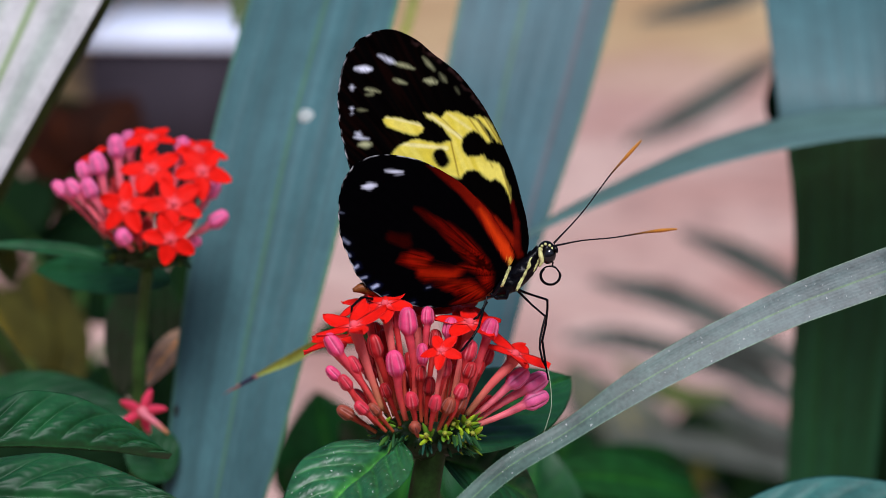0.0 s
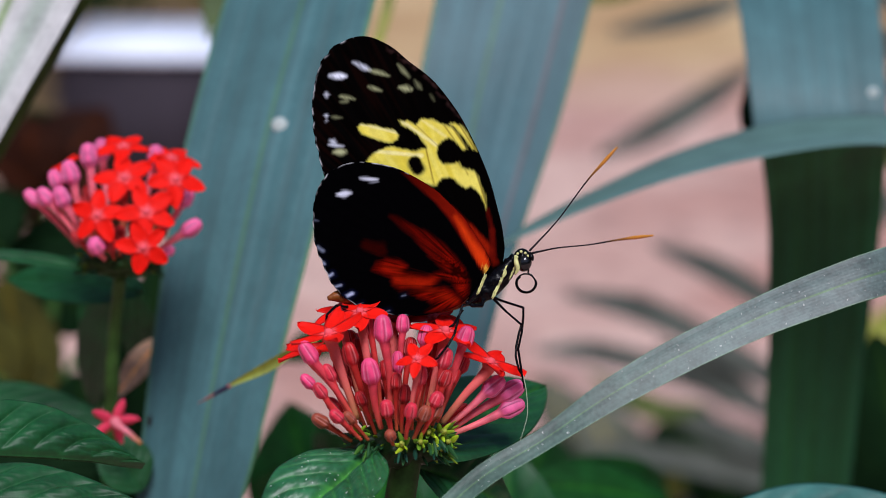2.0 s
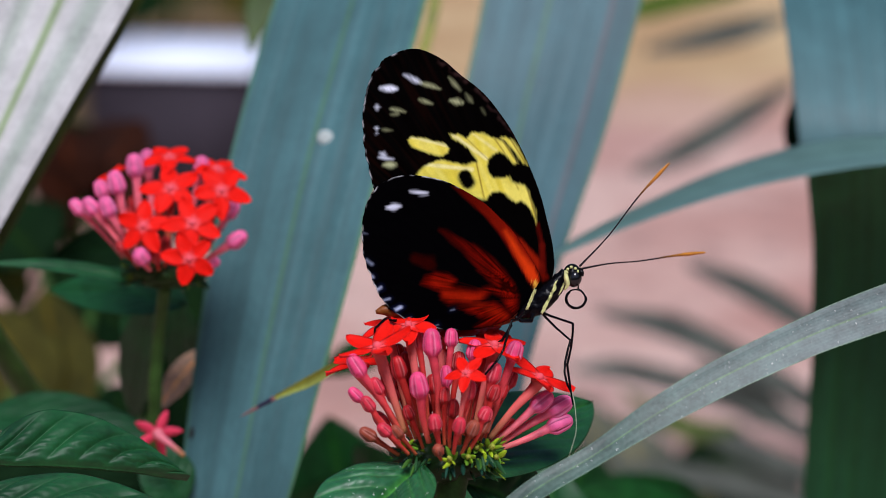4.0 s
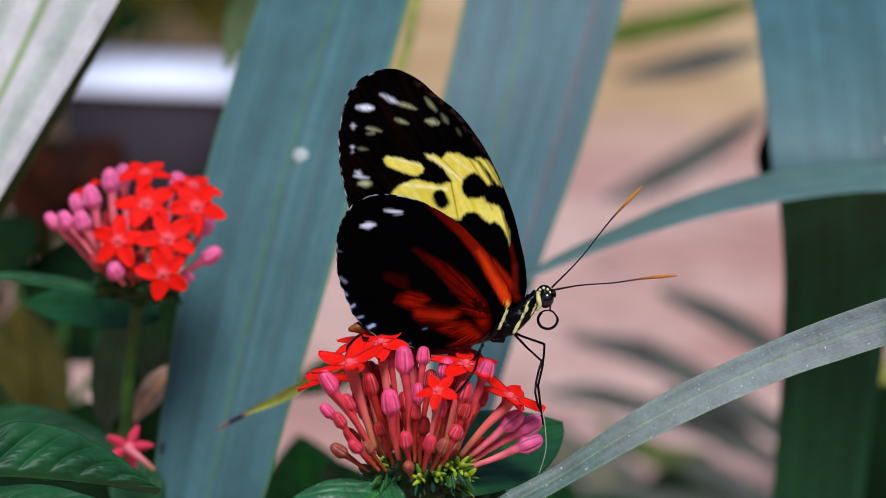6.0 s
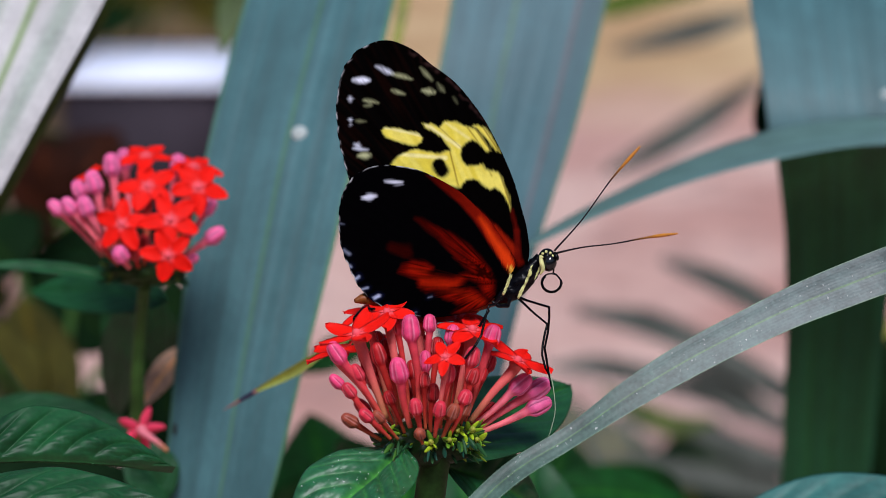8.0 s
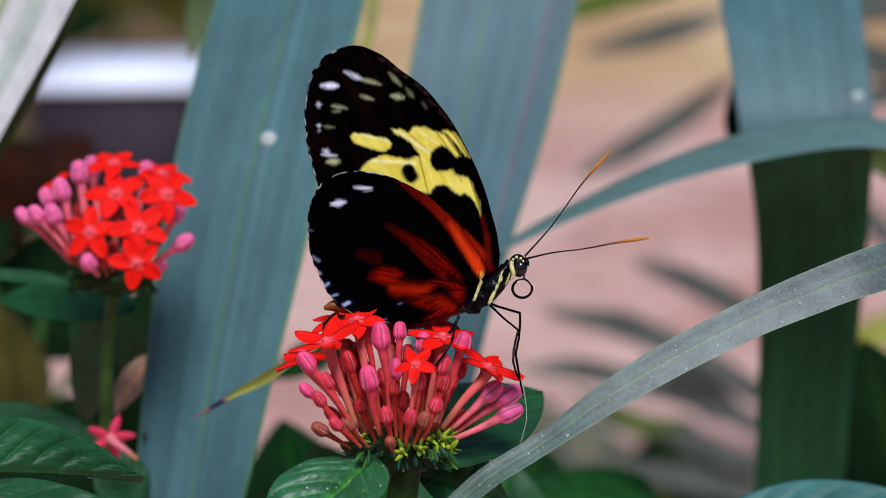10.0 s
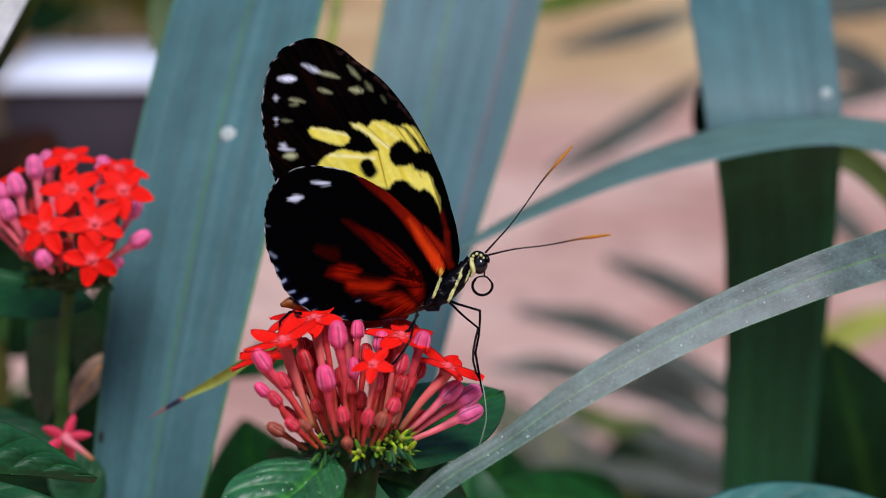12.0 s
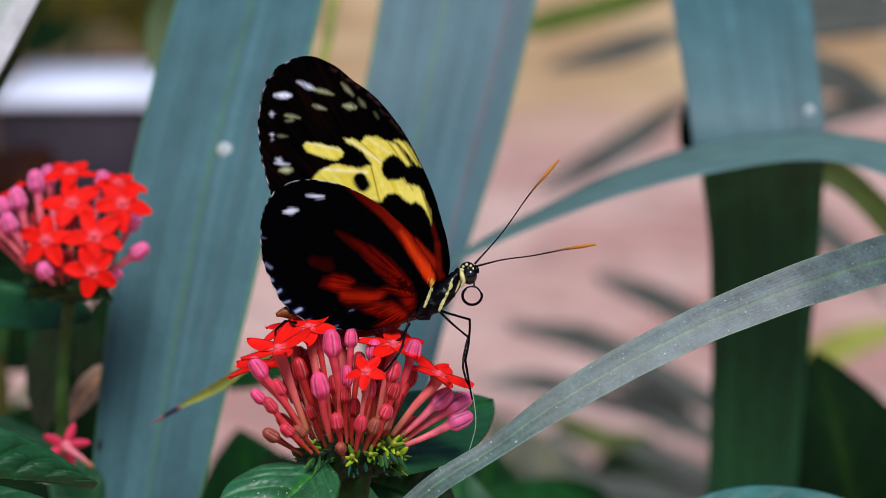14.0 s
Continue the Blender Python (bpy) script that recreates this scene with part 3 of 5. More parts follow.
def make_shrub(name, label, root, leaves):
    shrub = thing(name, root, label, "shrub")
    bm = bmesh.new()
    top = st(*leaves[0][0])
    tube(bm, [root, (root + top) / 2 + Vector((0.01, 0, 0.02)), top], [0.006, 0.005, 0.002], 8, 14)
    part("stem", bm, STEM, shrub)
    for k, (a, b, w, mat) in enumerate(leaves):
        part("leaf", broad(a, b, w, (0, -0.8, 0.6), sag=0.08, steps=26, across=18, seed=k), mat, shrub)
        if k:
            bm = bmesh.new()
            tube(bm, [st(*a), (st(*a) + top) / 2 + Vector((0, 0.004, 0)), top], [0.0012, 0.0014, 0.0018], 6, 10)
            part("twig", bm, STEM, shrub)


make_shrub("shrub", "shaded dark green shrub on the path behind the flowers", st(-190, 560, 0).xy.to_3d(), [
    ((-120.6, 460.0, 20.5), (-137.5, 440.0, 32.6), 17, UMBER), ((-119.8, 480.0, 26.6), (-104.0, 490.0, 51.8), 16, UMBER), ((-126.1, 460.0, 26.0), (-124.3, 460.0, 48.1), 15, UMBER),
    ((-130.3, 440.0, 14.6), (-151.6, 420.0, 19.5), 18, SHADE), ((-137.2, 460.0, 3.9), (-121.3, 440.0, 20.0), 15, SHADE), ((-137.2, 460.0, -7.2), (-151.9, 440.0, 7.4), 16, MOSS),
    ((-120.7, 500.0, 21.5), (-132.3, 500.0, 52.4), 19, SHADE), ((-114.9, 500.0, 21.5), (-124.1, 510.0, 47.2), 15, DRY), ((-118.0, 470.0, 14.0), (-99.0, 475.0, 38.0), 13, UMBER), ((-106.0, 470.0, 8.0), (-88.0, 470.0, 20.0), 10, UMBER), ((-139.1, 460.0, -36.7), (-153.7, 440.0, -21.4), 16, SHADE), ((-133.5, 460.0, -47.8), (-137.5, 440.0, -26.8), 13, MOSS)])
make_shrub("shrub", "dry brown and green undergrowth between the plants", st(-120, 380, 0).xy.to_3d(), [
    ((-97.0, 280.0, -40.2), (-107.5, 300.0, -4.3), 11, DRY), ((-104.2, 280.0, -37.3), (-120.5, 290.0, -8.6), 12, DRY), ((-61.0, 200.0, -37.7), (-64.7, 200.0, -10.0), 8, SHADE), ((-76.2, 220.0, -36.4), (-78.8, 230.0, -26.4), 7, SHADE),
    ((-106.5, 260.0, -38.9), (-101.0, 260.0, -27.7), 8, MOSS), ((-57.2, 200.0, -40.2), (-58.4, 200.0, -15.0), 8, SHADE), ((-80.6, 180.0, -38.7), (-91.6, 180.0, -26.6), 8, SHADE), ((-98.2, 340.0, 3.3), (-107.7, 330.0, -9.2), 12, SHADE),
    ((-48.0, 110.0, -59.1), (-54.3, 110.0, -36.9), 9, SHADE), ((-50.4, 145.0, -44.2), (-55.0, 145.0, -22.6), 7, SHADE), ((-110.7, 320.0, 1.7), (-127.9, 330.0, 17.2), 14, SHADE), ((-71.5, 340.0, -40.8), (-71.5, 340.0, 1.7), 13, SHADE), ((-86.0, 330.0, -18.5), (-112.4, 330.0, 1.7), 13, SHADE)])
make_shrub("shrub", "far dark shrub beyond the plinth", Vector((-0.3, 2.25, 0)), [
    ((-250.4, 1940.0, 248.8), (-312.4, 1940.0, 285.0), 60, SHADE), ((-234.9, 1940.0, 259.2), (-234.9, 1940.0, 321.2), 60, DRY), ((-209.0, 1940.0, 248.8), (-162.4, 1940.0, 295.4), 60, DRY), ((-276.2, 1940.0, 274.7), (-348.7, 1940.0, 326.4), 60, SHADE), ((-192.4, 1990.0, 280.7), (-129.0, 1990.0, 338.8), 60, SHADE)])
make_shrub("shrub", "low dark green leafy plant under the flower heads", st(40, 240, 0).xy.to_3d(), [
    ((22.2, 200.0, -65.4), (28.5, 200.0, -37.7), 17, LOW), ((30.5, 240.0, -66.0), (62.2, 260.0, -57.0), 13, LOW), ((13.6, 160.0, -60.7), (10.8, 140.0, -37.0), 15, GREEN),
    ((-14.6, 200.0, -16.4), (-30.7, 200.0, -22.9), 4.5, LOW), ((-23.2, 200.0, -60.3), (-28.2, 200.0, -31.4), 13, LOW), ((-28.2, 200.0, -65.4), (-21.1, 180.0, -42.4), 12, LOW), ((-16.8, 160.0, -53.7), (-10.6, 140.0, -37.0), 14, LOW),
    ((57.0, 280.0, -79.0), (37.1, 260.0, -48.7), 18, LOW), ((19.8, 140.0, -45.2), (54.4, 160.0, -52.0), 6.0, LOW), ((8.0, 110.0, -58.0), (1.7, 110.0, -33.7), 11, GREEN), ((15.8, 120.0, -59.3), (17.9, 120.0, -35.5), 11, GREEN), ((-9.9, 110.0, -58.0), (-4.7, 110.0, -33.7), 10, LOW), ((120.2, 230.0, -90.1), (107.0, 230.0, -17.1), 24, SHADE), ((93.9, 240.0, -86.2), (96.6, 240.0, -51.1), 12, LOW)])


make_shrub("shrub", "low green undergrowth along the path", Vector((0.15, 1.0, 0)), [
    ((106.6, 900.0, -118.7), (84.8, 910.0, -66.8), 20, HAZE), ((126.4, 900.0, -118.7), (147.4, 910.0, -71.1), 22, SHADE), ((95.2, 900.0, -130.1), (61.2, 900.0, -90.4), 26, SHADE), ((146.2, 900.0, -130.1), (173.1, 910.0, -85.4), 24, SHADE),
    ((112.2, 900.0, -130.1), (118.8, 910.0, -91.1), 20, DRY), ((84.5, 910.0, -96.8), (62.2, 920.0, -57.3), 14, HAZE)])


# ---- butterfly ----
def outline(points, n):
    p = list(points)
    m = len(p)
    out = []
    for i in range(n):
        s = i / n * m
        k = int(s)
        a, b, c, d = (np.array(p[(k + q) % m], float) for q in (-1, 0, 1, 2))
        s -= k
        out.append((0.5 * (2 * b + (c - a) * s + (2 * a - 5 * b + 4 * c - d) * s * s + (3 * b - a - 3 * c + d) * s ** 3), i / n * m))
    return out


def wing(points, centre, depth_at, paint, scallop, rings=130, around=520, thick=0.1, offset=0.0):
    """Two sheets inside the outline (wing mm), joined at the rim; paint colours the near sheet."""
    centre = np.array(centre, float)
    edge = np.array([centre + (e - centre) * (1 - scallop(a)) for e, a in outline(points, around)])
    rad = (np.arange(1, rings + 1) / rings) ** 0.8
    flat = np.concatenate([centre[None], (centre + (edge[None] - centre) * rad[:, None, None]).reshape(-1, 2)])
    reach = np.concatenate([[0.0], np.repeat(rad, around)])
    x, z = flat[:, 0], flat[:, 1]
    depth = np.array([depth_at(p, q) for p, q in flat.tolist()]) + offset
    tint = paint(x, z, reach)
    bm = bmesh.new()
    col = bm.verts.layers.float_color.new("pattern")
    rim = None
    for side in (0, 1):
        vs = []
        for k in range(len(flat)):
            if side and k > (rings - 1) * around:
                vs.append(rim[k])
                continue
            v = bm.verts.new(WINGS @ Vector((x[k], depth[k] + side * thick * (1 - reach[k] ** 12), z[k])))
            v[col] = (*tint[k], 1) if side == 0 or rings < 50 else (0.003, 0.002, 0.002, 1)
            vs.append(v)
        rim = rim or vs
        for i in range(rings):
            for j in range(around):
                k = (j + 1) % around
                p, q = 1 + i * around + j, 1 + i * around + k
                f = [vs[0], vs[q], vs[p]] if i == 0 else [vs[p - around], vs[q - around], vs[q], vs[p]]
                bm.faces.new(f if side else f[::-1])
    return bm


WINGS = STAGE @ pose(0.0098, 0.004, -0.0048) @ Matrix.Diagonal((0.001, 0.001, 0.001, 1))
FORE = [(1.2, 1.9), (2.3, 3.5), (2.7, 5.6), (2.6, 7.2), (2.3, 9.3), (1.7, 11.7), (0.6, 15.8), (-1.2, 20.3), (-3.5, 24.8), (-5.2, 27.3), (-7.1, 29.7), (-8.7, 31.2), (-11.1, 33.0), (-13.2, 34.8), (-14.9, 35.8), (-16.7, 36.5), (-18.3, 36.6), (-19.6, 36.3), (-20.9, 35.7), (-22.1, 35.1), (-23.0, 34.1), (-23.9, 32.9), (-24.4, 31.4), (-24.8, 29.9), (-25.0, 28.4), (-25.2, 26.7), (-25.1, 25.1), (-25.0, 23.4), (-24.8, 21.8), (-24.4, 20.2), (-23.9, 18.3), (-21.6, 13.8), (-11.7, 6.4)]
HIND = [(0.6, 3.4), (0.1, 5.3), (-1.1, 7.2), (-3.0, 10.1), (-5.1, 12.3), (-7.1, 14.2), (-9.2, 15.6), (-11.2, 16.7), (-13.0, 17.5), (-14.8, 18.0), (-16.7, 18.3), (-18.5, 18.4), (-20.3, 18.1), (-21.6, 17.5), (-22.8, 16.8), (-23.7, 15.7), (-24.4, 14.3), (-24.8, 12.8), (-25.0, 11.2), (-25.0, 9.5), (-24.9, 7.9), (-24.6, 6.2), (-24.1, 4.8), (-23.5, 3.4), (-23.0, 2.2), (-22.4, 1.0), (-21.6, 0.0), (-20.7, -1.0), (-19.3, -2.0), (-17.6, -2.7), (-15.8, -3.3), (-13.8, -3.7), (-11.3, -3.8), (-8.9, -3.7), (-6.4, -3.2), (-4.4, -2.5), (-3.0, -1.6), (-1.9, -0.2)]


def capsules(x, z, rows, taper=0.0):
    """Signed distance to each row's tapered stroke, with its strength and coolness."""
    for a, b, ra, rb, strength, cool in rows:
        dx, dz = b[0] - a[0], b[1] - a[1]
        h = np.clip(((x - a[0]) * dx + (z - a[1]) * dz) / (dx * dx + dz * dz + 1e-9), 0, 1)
        yield np.hypot(x - a[0] - dx * h, z - a[1] - dz * h) - (ra + (rb - ra) * h) * (1 - taper * (2 * h - 1) ** 2), strength, cool


def patch(x, z, corners):
    """Signed distance to a polygon, negative inside."""
    best, inside = np.full(x.shape, 1e9), np.zeros(x.shape, bool)
    for (ax, az), (bx, bz) in zip(corners, corners[1:] + corners[:1]):
        dx, dz = bx - ax, bz - az
        h = np.clip(((x - ax) * dx + (z - az) * dz) / (dx * dx + dz * dz + 1e-9), 0, 1)
        best = np.minimum(best, np.hypot(x - ax - dx * h, z - az - dz * h))
        if dz:
            inside ^= ((az > z) != (bz > z)) & (x < dx * (z - az) / dz + ax)
    return np.where(inside, -best, best)


def field(x, z, fx, fz, seed, fan=None):
    """Noise over the wing; with fan, in rays about that point (fx round it, fz along it)."""
    if fan:
        x, z = np.arctan2(z - fan[1], x - fan[0]), np.hypot(x - fan[0], z - fan[1])
    return np.array([noise.noise((p, q, seed)) for p, q in zip((x * fx).tolist(), (z * fz).tolist())])


def laid(base, colour, k):
    """Lays a colour over the base where k is 1."""
    return base + (np.array(colour) - base) * np.clip(k, 0, 1)[:, None]


def soft_step(d, soft):
    k = np.clip(0.5 - d / soft, 0, 1)
    return k * k * (3 - 2 * k)


BAND_TOP = [(-12.6, 24.4), (-11.3, 24.4), (-10.1, 23.9), (-9.3, 24.8), (-7.8, 24.6), (-6.0, 23.9), (-4.7, 23.5), (-3.9, 22.5), (-3.0, 21.0), (-2.6, 20.2), (-3.4, 20.1), (-4.4, 21.3), (-5.3, 21.8), (-6.2, 21.4), (-6.8, 20.7), (-7.0, 19.7), (-8.5, 19.4), (-8.7, 20.7), (-9.0, 21.2), (-9.7, 22.1), (-10.5, 22.8), (-11.3, 23.3), (-12.2, 23.7)]
BAND_LOW = [(-8.7, 20.5), (-7.1, 20.3), (-6.8, 18.9), (-6.2, 18.2), (-4.8, 18.2), (-3.9, 18.4), (-3.4, 17.6), (-2.3, 17.3), (-1.6, 17.2), (-1.0, 16.2), (-0.4, 14.6), (-0.0, 13.0), (0.2, 12.0), (-0.0, 11.4), (-0.3, 12.3), (-0.8, 13.4), (-1.4, 14.2), (-2.1, 14.8), (-2.9, 14.5), (-3.7, 15.0), (-4.5, 15.8), (-5.3, 16.1), (-6.2, 16.0), (-6.8, 15.4), (-7.2, 14.8), (-8.0, 15.0), (-10.1, 15.4), (-12.6, 16.2), (-15.0, 17.1), (-17.5, 17.9), (-17.1, 18.7), (-16.6, 19.4), (-15.7, 20.0), (-14.5, 20.6), (-13.4, 20.7), (-11.7, 20.3), (-10.1, 20.0)]
CELL = [(-18.6, 23.5), (-18.0, 24.0), (-16.7, 23.9), (-14.6, 23.4), (-13.0, 22.9), (-12.5, 22.3), (-12.7, 21.6), (-13.5, 21.1), (-14.6, 21.2), (-16.7, 21.9), (-17.9, 22.4), (-18.4, 22.9)]
EDGE_BAR = [(-5.3, 23.9), (-4.4, 24.1), (-3.4, 23.6), (-2.6, 22.6), (-1.9, 21.3), (-1.3, 20.0), (-2.1, 20.3), (-2.9, 21.5), (-3.7, 22.4), (-4.5, 23.3)]
RED_BASE = [(-5.0, 12.1), (-3.4, 10.6), (-1.5, 8.7), (0.2, 6.6), (1.1, 5.6), (1.8, 3.9), (1.1, 3.3), (0.2, 4.8), (-1.1, 6.8), (-2.9, 9.4)]
# from, to, radii, strength, cool or warm
WHITES = [((-22.4, 30.9), (-20.3, 30.8), 0.49, 0.49, 1, 1), ((-19.1, 32.8), (-16.7, 31.7), 0.37, 0.41, 0.7, 1), ((-16.8, 31.7), (-14.0, 30.9), 0.41, 0.29, 0.7, 0), ((-23.0, 28.4), (-23.0, 27.9), 0.37, 0.41, 0.6, 1), ((-20.9, 27.9), (-18.9, 27.5), 0.37, 0.25, 0.7, 0), ((-20.9, 27.1), (-19.8, 27.2), 0.33, 0.25, 0.35, 0), ((-16.9, 29.3), (-15.1, 28.7), 0.25, 0.25, 0.6, 0), ((-12.4, 29.2), (-10.8, 28.9), 0.53, 0.49, 0.7, 0), ((-12.7, 32.5), (-11.1, 30.7), 0.25, 0.41, 0.45, 0)]
WHITES += [((-10.2, 30.2), (-9.3, 28.9), 0.33, 0.29, 0.28, 0), ((-8.0, 28.2), (-7.4, 27.2), 0.2, 0.16, 0.2, 0), ((-23.0, 25.2), (-23.0, 25.0), 0.33, 0.33, 0.7, 1), ((-23.0, 24.4), (-23.0, 24.3), 0.29, 0.29, 0.55, 1), ((-22.1, 24.9), (-20.8, 24.8), 0.25, 0.2, 0.35, 0), ((-22.4, 21.5), (-21.7, 21.2), 0.41, 0.41, 0.6, 1), ((-22.6, 20.9), (-20.6, 20.7), 0.2, 0.25, 0.8, 1), ((-21.9, 19.8), (-20.3, 19.9), 0.49, 0.57, 0.75, 0)]
# Glints on the folds of the yellow band, painted as paler strokes.
CREASE_GLINTS = [((-18.1, 23.9), (-12.7, 22.7), 0.18, 0.25, 1, 0), ((-12.0, 24.2), (-7.2, 20.9), 0.25, 0.25, 1, 0), ((-16.2, 20.0), (-9.3, 19.3), 0.25, 0.29, 1, 0), ((-9.1, 24.4), (-5.8, 22.1), 0.2, 0.2, 0.6, 0)]
VEINS = [((-8.7, 20.6), (-7.4, 14.9), 0.11, 0.11, 1, 0), ((-10.2, 23.9), (-7.0, 20.8), 0.1, 0.08, 0.6, 0), ((-6.0, 23.7), (-4.5, 21.6), 0.12, 0.1, 0.8, 0), ((-3.8, 23.8), (-1.6, 20.3), 0.11, 0.1, 1, 0), ((-3.0, 17.4), (-2.6, 16.6), 0.12, 0.12, 0.6, 0), ((-1.4, 17.1), (0.2, 12.0), 0.16, 0.16, 1, 0), ((-4.8, 23.5), (-2.6, 20.3), 0.2, 0.16, 1, 0)]


def paint_fore(x, z, r):
    base = (1.0, -1.0)
    fine, coarse = field(x, z, 70, 0.5, 5, base), field(x, z, 0.7, 0.7, 1)
    hair = field(x, z, 150, 0.9, 9, base)
    w = 0.10 * coarse + 0.12 * fine + 0.06 * hair
    outer = np.clip((-x - 9) / 9, 0, 1)
    c = np.tile((0.0010, 0.0007, 0.0007), (len(x), 1))
    c = laid(c, (0.005, 0.0016, 0.0012), outer * np.clip(0.1 + 1.5 * field(x, z, 46, 0.10, 3, base), 0, 1))
    # Brownish glint along the front edge, painted into the wing colour.
    rim = np.min([d for d, q, h in capsules(x, z, [((-14.2, 34.9), (-8.6, 30.9), 0.3, 0.35, 1, 0), ((-8.6, 30.9), (-2.4, 22.9), 0.35, 0.15, 1, 0)])], axis=0)
    c = laid(c, (0.030, 0.014, 0.013), soft_step(rim, 0.8) * np.clip(0.3 + 1.3 * field(x, z, 1.2, 1.2, 8), 0, 0.9))
    band = np.minimum(np.minimum(patch(x, z, BAND_TOP), patch(x, z, BAND_LOW)), np.minimum(patch(x, z, CELL), patch(x, z, EDGE_BAR)))
    dot = next(capsules(x, z, [((-10.25, 18.15), (-9.75, 17.45), 0.95, 0.9, 1, 0)]))[0]
    band = np.maximum(band, -dot)
    yellow = laid(np.tile((0.68, 0.56, 0.055), (len(x), 1)), (0.78, 0.68, 0.12), np.clip(0.5 + 1.2 * field(x, z, 26, 0.15, 4, base), 0, 1))
    for d, q, h in capsules(x, z, CREASE_GLINTS):
        yellow = laid(yellow, (0.82, 0.76, 0.34), 0.8 * q * soft_step(d + 0.6 * w, 0.4))
    for d, q, h in capsules(x, z, VEINS):
        yellow = laid(yellow, (0.16, 0.085, 0.006), 0.72 * q * soft_step(d, 0.26))
    green = laid(yellow, (0.15, 0.16, 0.05), 0.65 * soft_step(-band - 0.18, 0.5))
    k = soft_step(band + 1.3 * w, 0.42)
    c = c + (green - c) * k[:, None]
    for d, q, h in capsules(x, z, WHITES, 0.5):
        c = laid(c, (0.80, 0.84, 0.98) if h else (0.50, 0.52, 0.28), q * soft_step(d + 0.10 + 0.14 * coarse + 0.16 * fine, 0.85) * np.clip(0.95 + 0.9 * fine, 0.4, 1))
    red = patch(x, z, RED_BASE)
    c = laid(c, (0.12, 0.004, 0.001), 0.95 * soft_step(red + 1.5 * w + 0.1, 0.9))
    heart = next(capsules(x, z, [((-2.2, 9.2), (0.6, 5.6), 0.15, 0.5, 1, 0)]))[0]
    c = laid(c, (0.30, 0.012, 0.002), 0.8 * soft_step(heart + w, 0.9))
    for d, q, h in capsules(x, z, [((0.2, 11.6), (0.95, 8.5), 0.22, 0.35, 0.6, 0), ((0.95, 8.5), (1.0, 5.0), 0.35, 0.5, 0.8, 0)]):
        c = laid(c, (0.10, 0.004, 0.002), q * soft_step(d + w, 0.6))
    fringe = (x < -19) * soft_step(0.988 - r, 0.016) * np.clip(0.1 + 1.7 * field(x, z, 0.9, 0.9, 2), 0, 1)
    return laid(c, (0.62, 0.63, 0.66), 0.75 * fringe)


COSTA = [(-12.1, 16.8), (-10.5, 16.5), (-8.5, 15.4), (-6.8, 14.2), (-4.8, 12.1), (-2.7, 9.7), (-0.9, 7.1), (0.2, 4.8), (0.7, 3.1), (0.1, 2.0), (-0.8, 3.1), (-1.9, 4.9), (-3.7, 7.7), (-5.4, 10.3), (-7.2, 12.5), (-9.3, 14.5), (-11.1, 16.0)]
STREAK = [(-13.8, 10.5), (-12.9, 10.4), (-10.7, 9.3), (-8.3, 8.1), (-6.2, 6.6), (-4.5, 4.9), (-3.1, 3.0), (-2.5, 1.1), (-2.5, -0.6), (-3.2, -1.4), (-4.2, -0.7), (-4.8, 0.8), (-5.5, 2.3), (-6.8, 3.5), (-8.2, 4.8), (-9.4, 6.1), (-10.7, 7.7), (-12.2, 8.9)]
EMBER = [(-16.4, 2.8), (-15.8, 3.9), (-14.4, 4.5), (-12.5, 4.3), (-11.2, 3.5), (-11.6, 2.6), (-10.4, 2.2), (-8.4, 2.0), (-6.4, 2.6), (-4.8, 2.5), (-4.1, 1.5), (-5.2, 1.2), (-6.2, 1.7), (-7.1, 1.1), (-7.8, 0.3), (-9.3, -0.1), (-10.9, 0.2), (-12.4, -0.1), (-13.4, 0.6), (-13.8, 1.6), (-15.0, 2.2)]
EMBER_LOW = [(-11.2, -0.4), (-9.3, 0.0), (-7.6, 0.1), (-6.0, 0.4), (-4.7, -0.2), (-3.5, -1.5), (-3.7, -2.3), (-4.9, -2.8), (-7.0, -3.2), (-8.6, -3.3), (-7.3, -2.3), (-8.4, -1.7), (-9.8, -1.2)]
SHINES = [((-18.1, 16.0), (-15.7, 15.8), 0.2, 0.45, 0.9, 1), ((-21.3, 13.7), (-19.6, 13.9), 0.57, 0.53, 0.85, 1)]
# Specular glints of the hindwing margin, painted as pale blue dots.
MARGIN_GLINTS = [((-24.2, 6.1), (-23.5, 5.6), 0.41, 0.41, 0.35, 1), ((-23.4, 3.8), (-23.3, 3.7), 0.37, 0.37, 0.6, 1), ((-22.5, 2.0), (-22.1, 2.3), 0.37, 0.37, 0.9, 1), ((-21.6, 0.4), (-20.9, 0.6), 0.29, 0.29, 0.7, 1), ((-19.9, -1.0), (-19.3, -0.6), 0.37, 0.37, 1, 1), ((-18.3, -2.1), (-17.7, -1.9), 0.16, 0.16, 0.6, 1), ((-16.9, -2.8), (-16.3, -2.5), 0.16, 0.16, 0.7, 1), ((-14.8, -3.3), (-13.9, -3.0), 0.16, 0.16, 0.7, 1), ((-12.1, -0.9), (-11.6, -0.8), 0.12, 0.12, 0.5, 1), ((-24.6, 10.0), (-24.1, 9.9), 0.2, 0.16, 0.25, 1)]
RIBS = [((-2.7, 1.6), (-12.9, 9.6), 0.03, 0.03, 1, 0), ((-3.2, 1.0), (-11.4, 3.2), 0.03, 0.03, 1, 0), ((-3.0, 0.4), (-13.4, 0.6), 0.04, 0.03, 1, 0), ((-3.0, -0.5), (-10.9, -0.3), 0.04, 0.03, 1, 0), ((-4.0, 1.7), (-8.0, 5.4), 0.04, 0.03, 1, 0)]


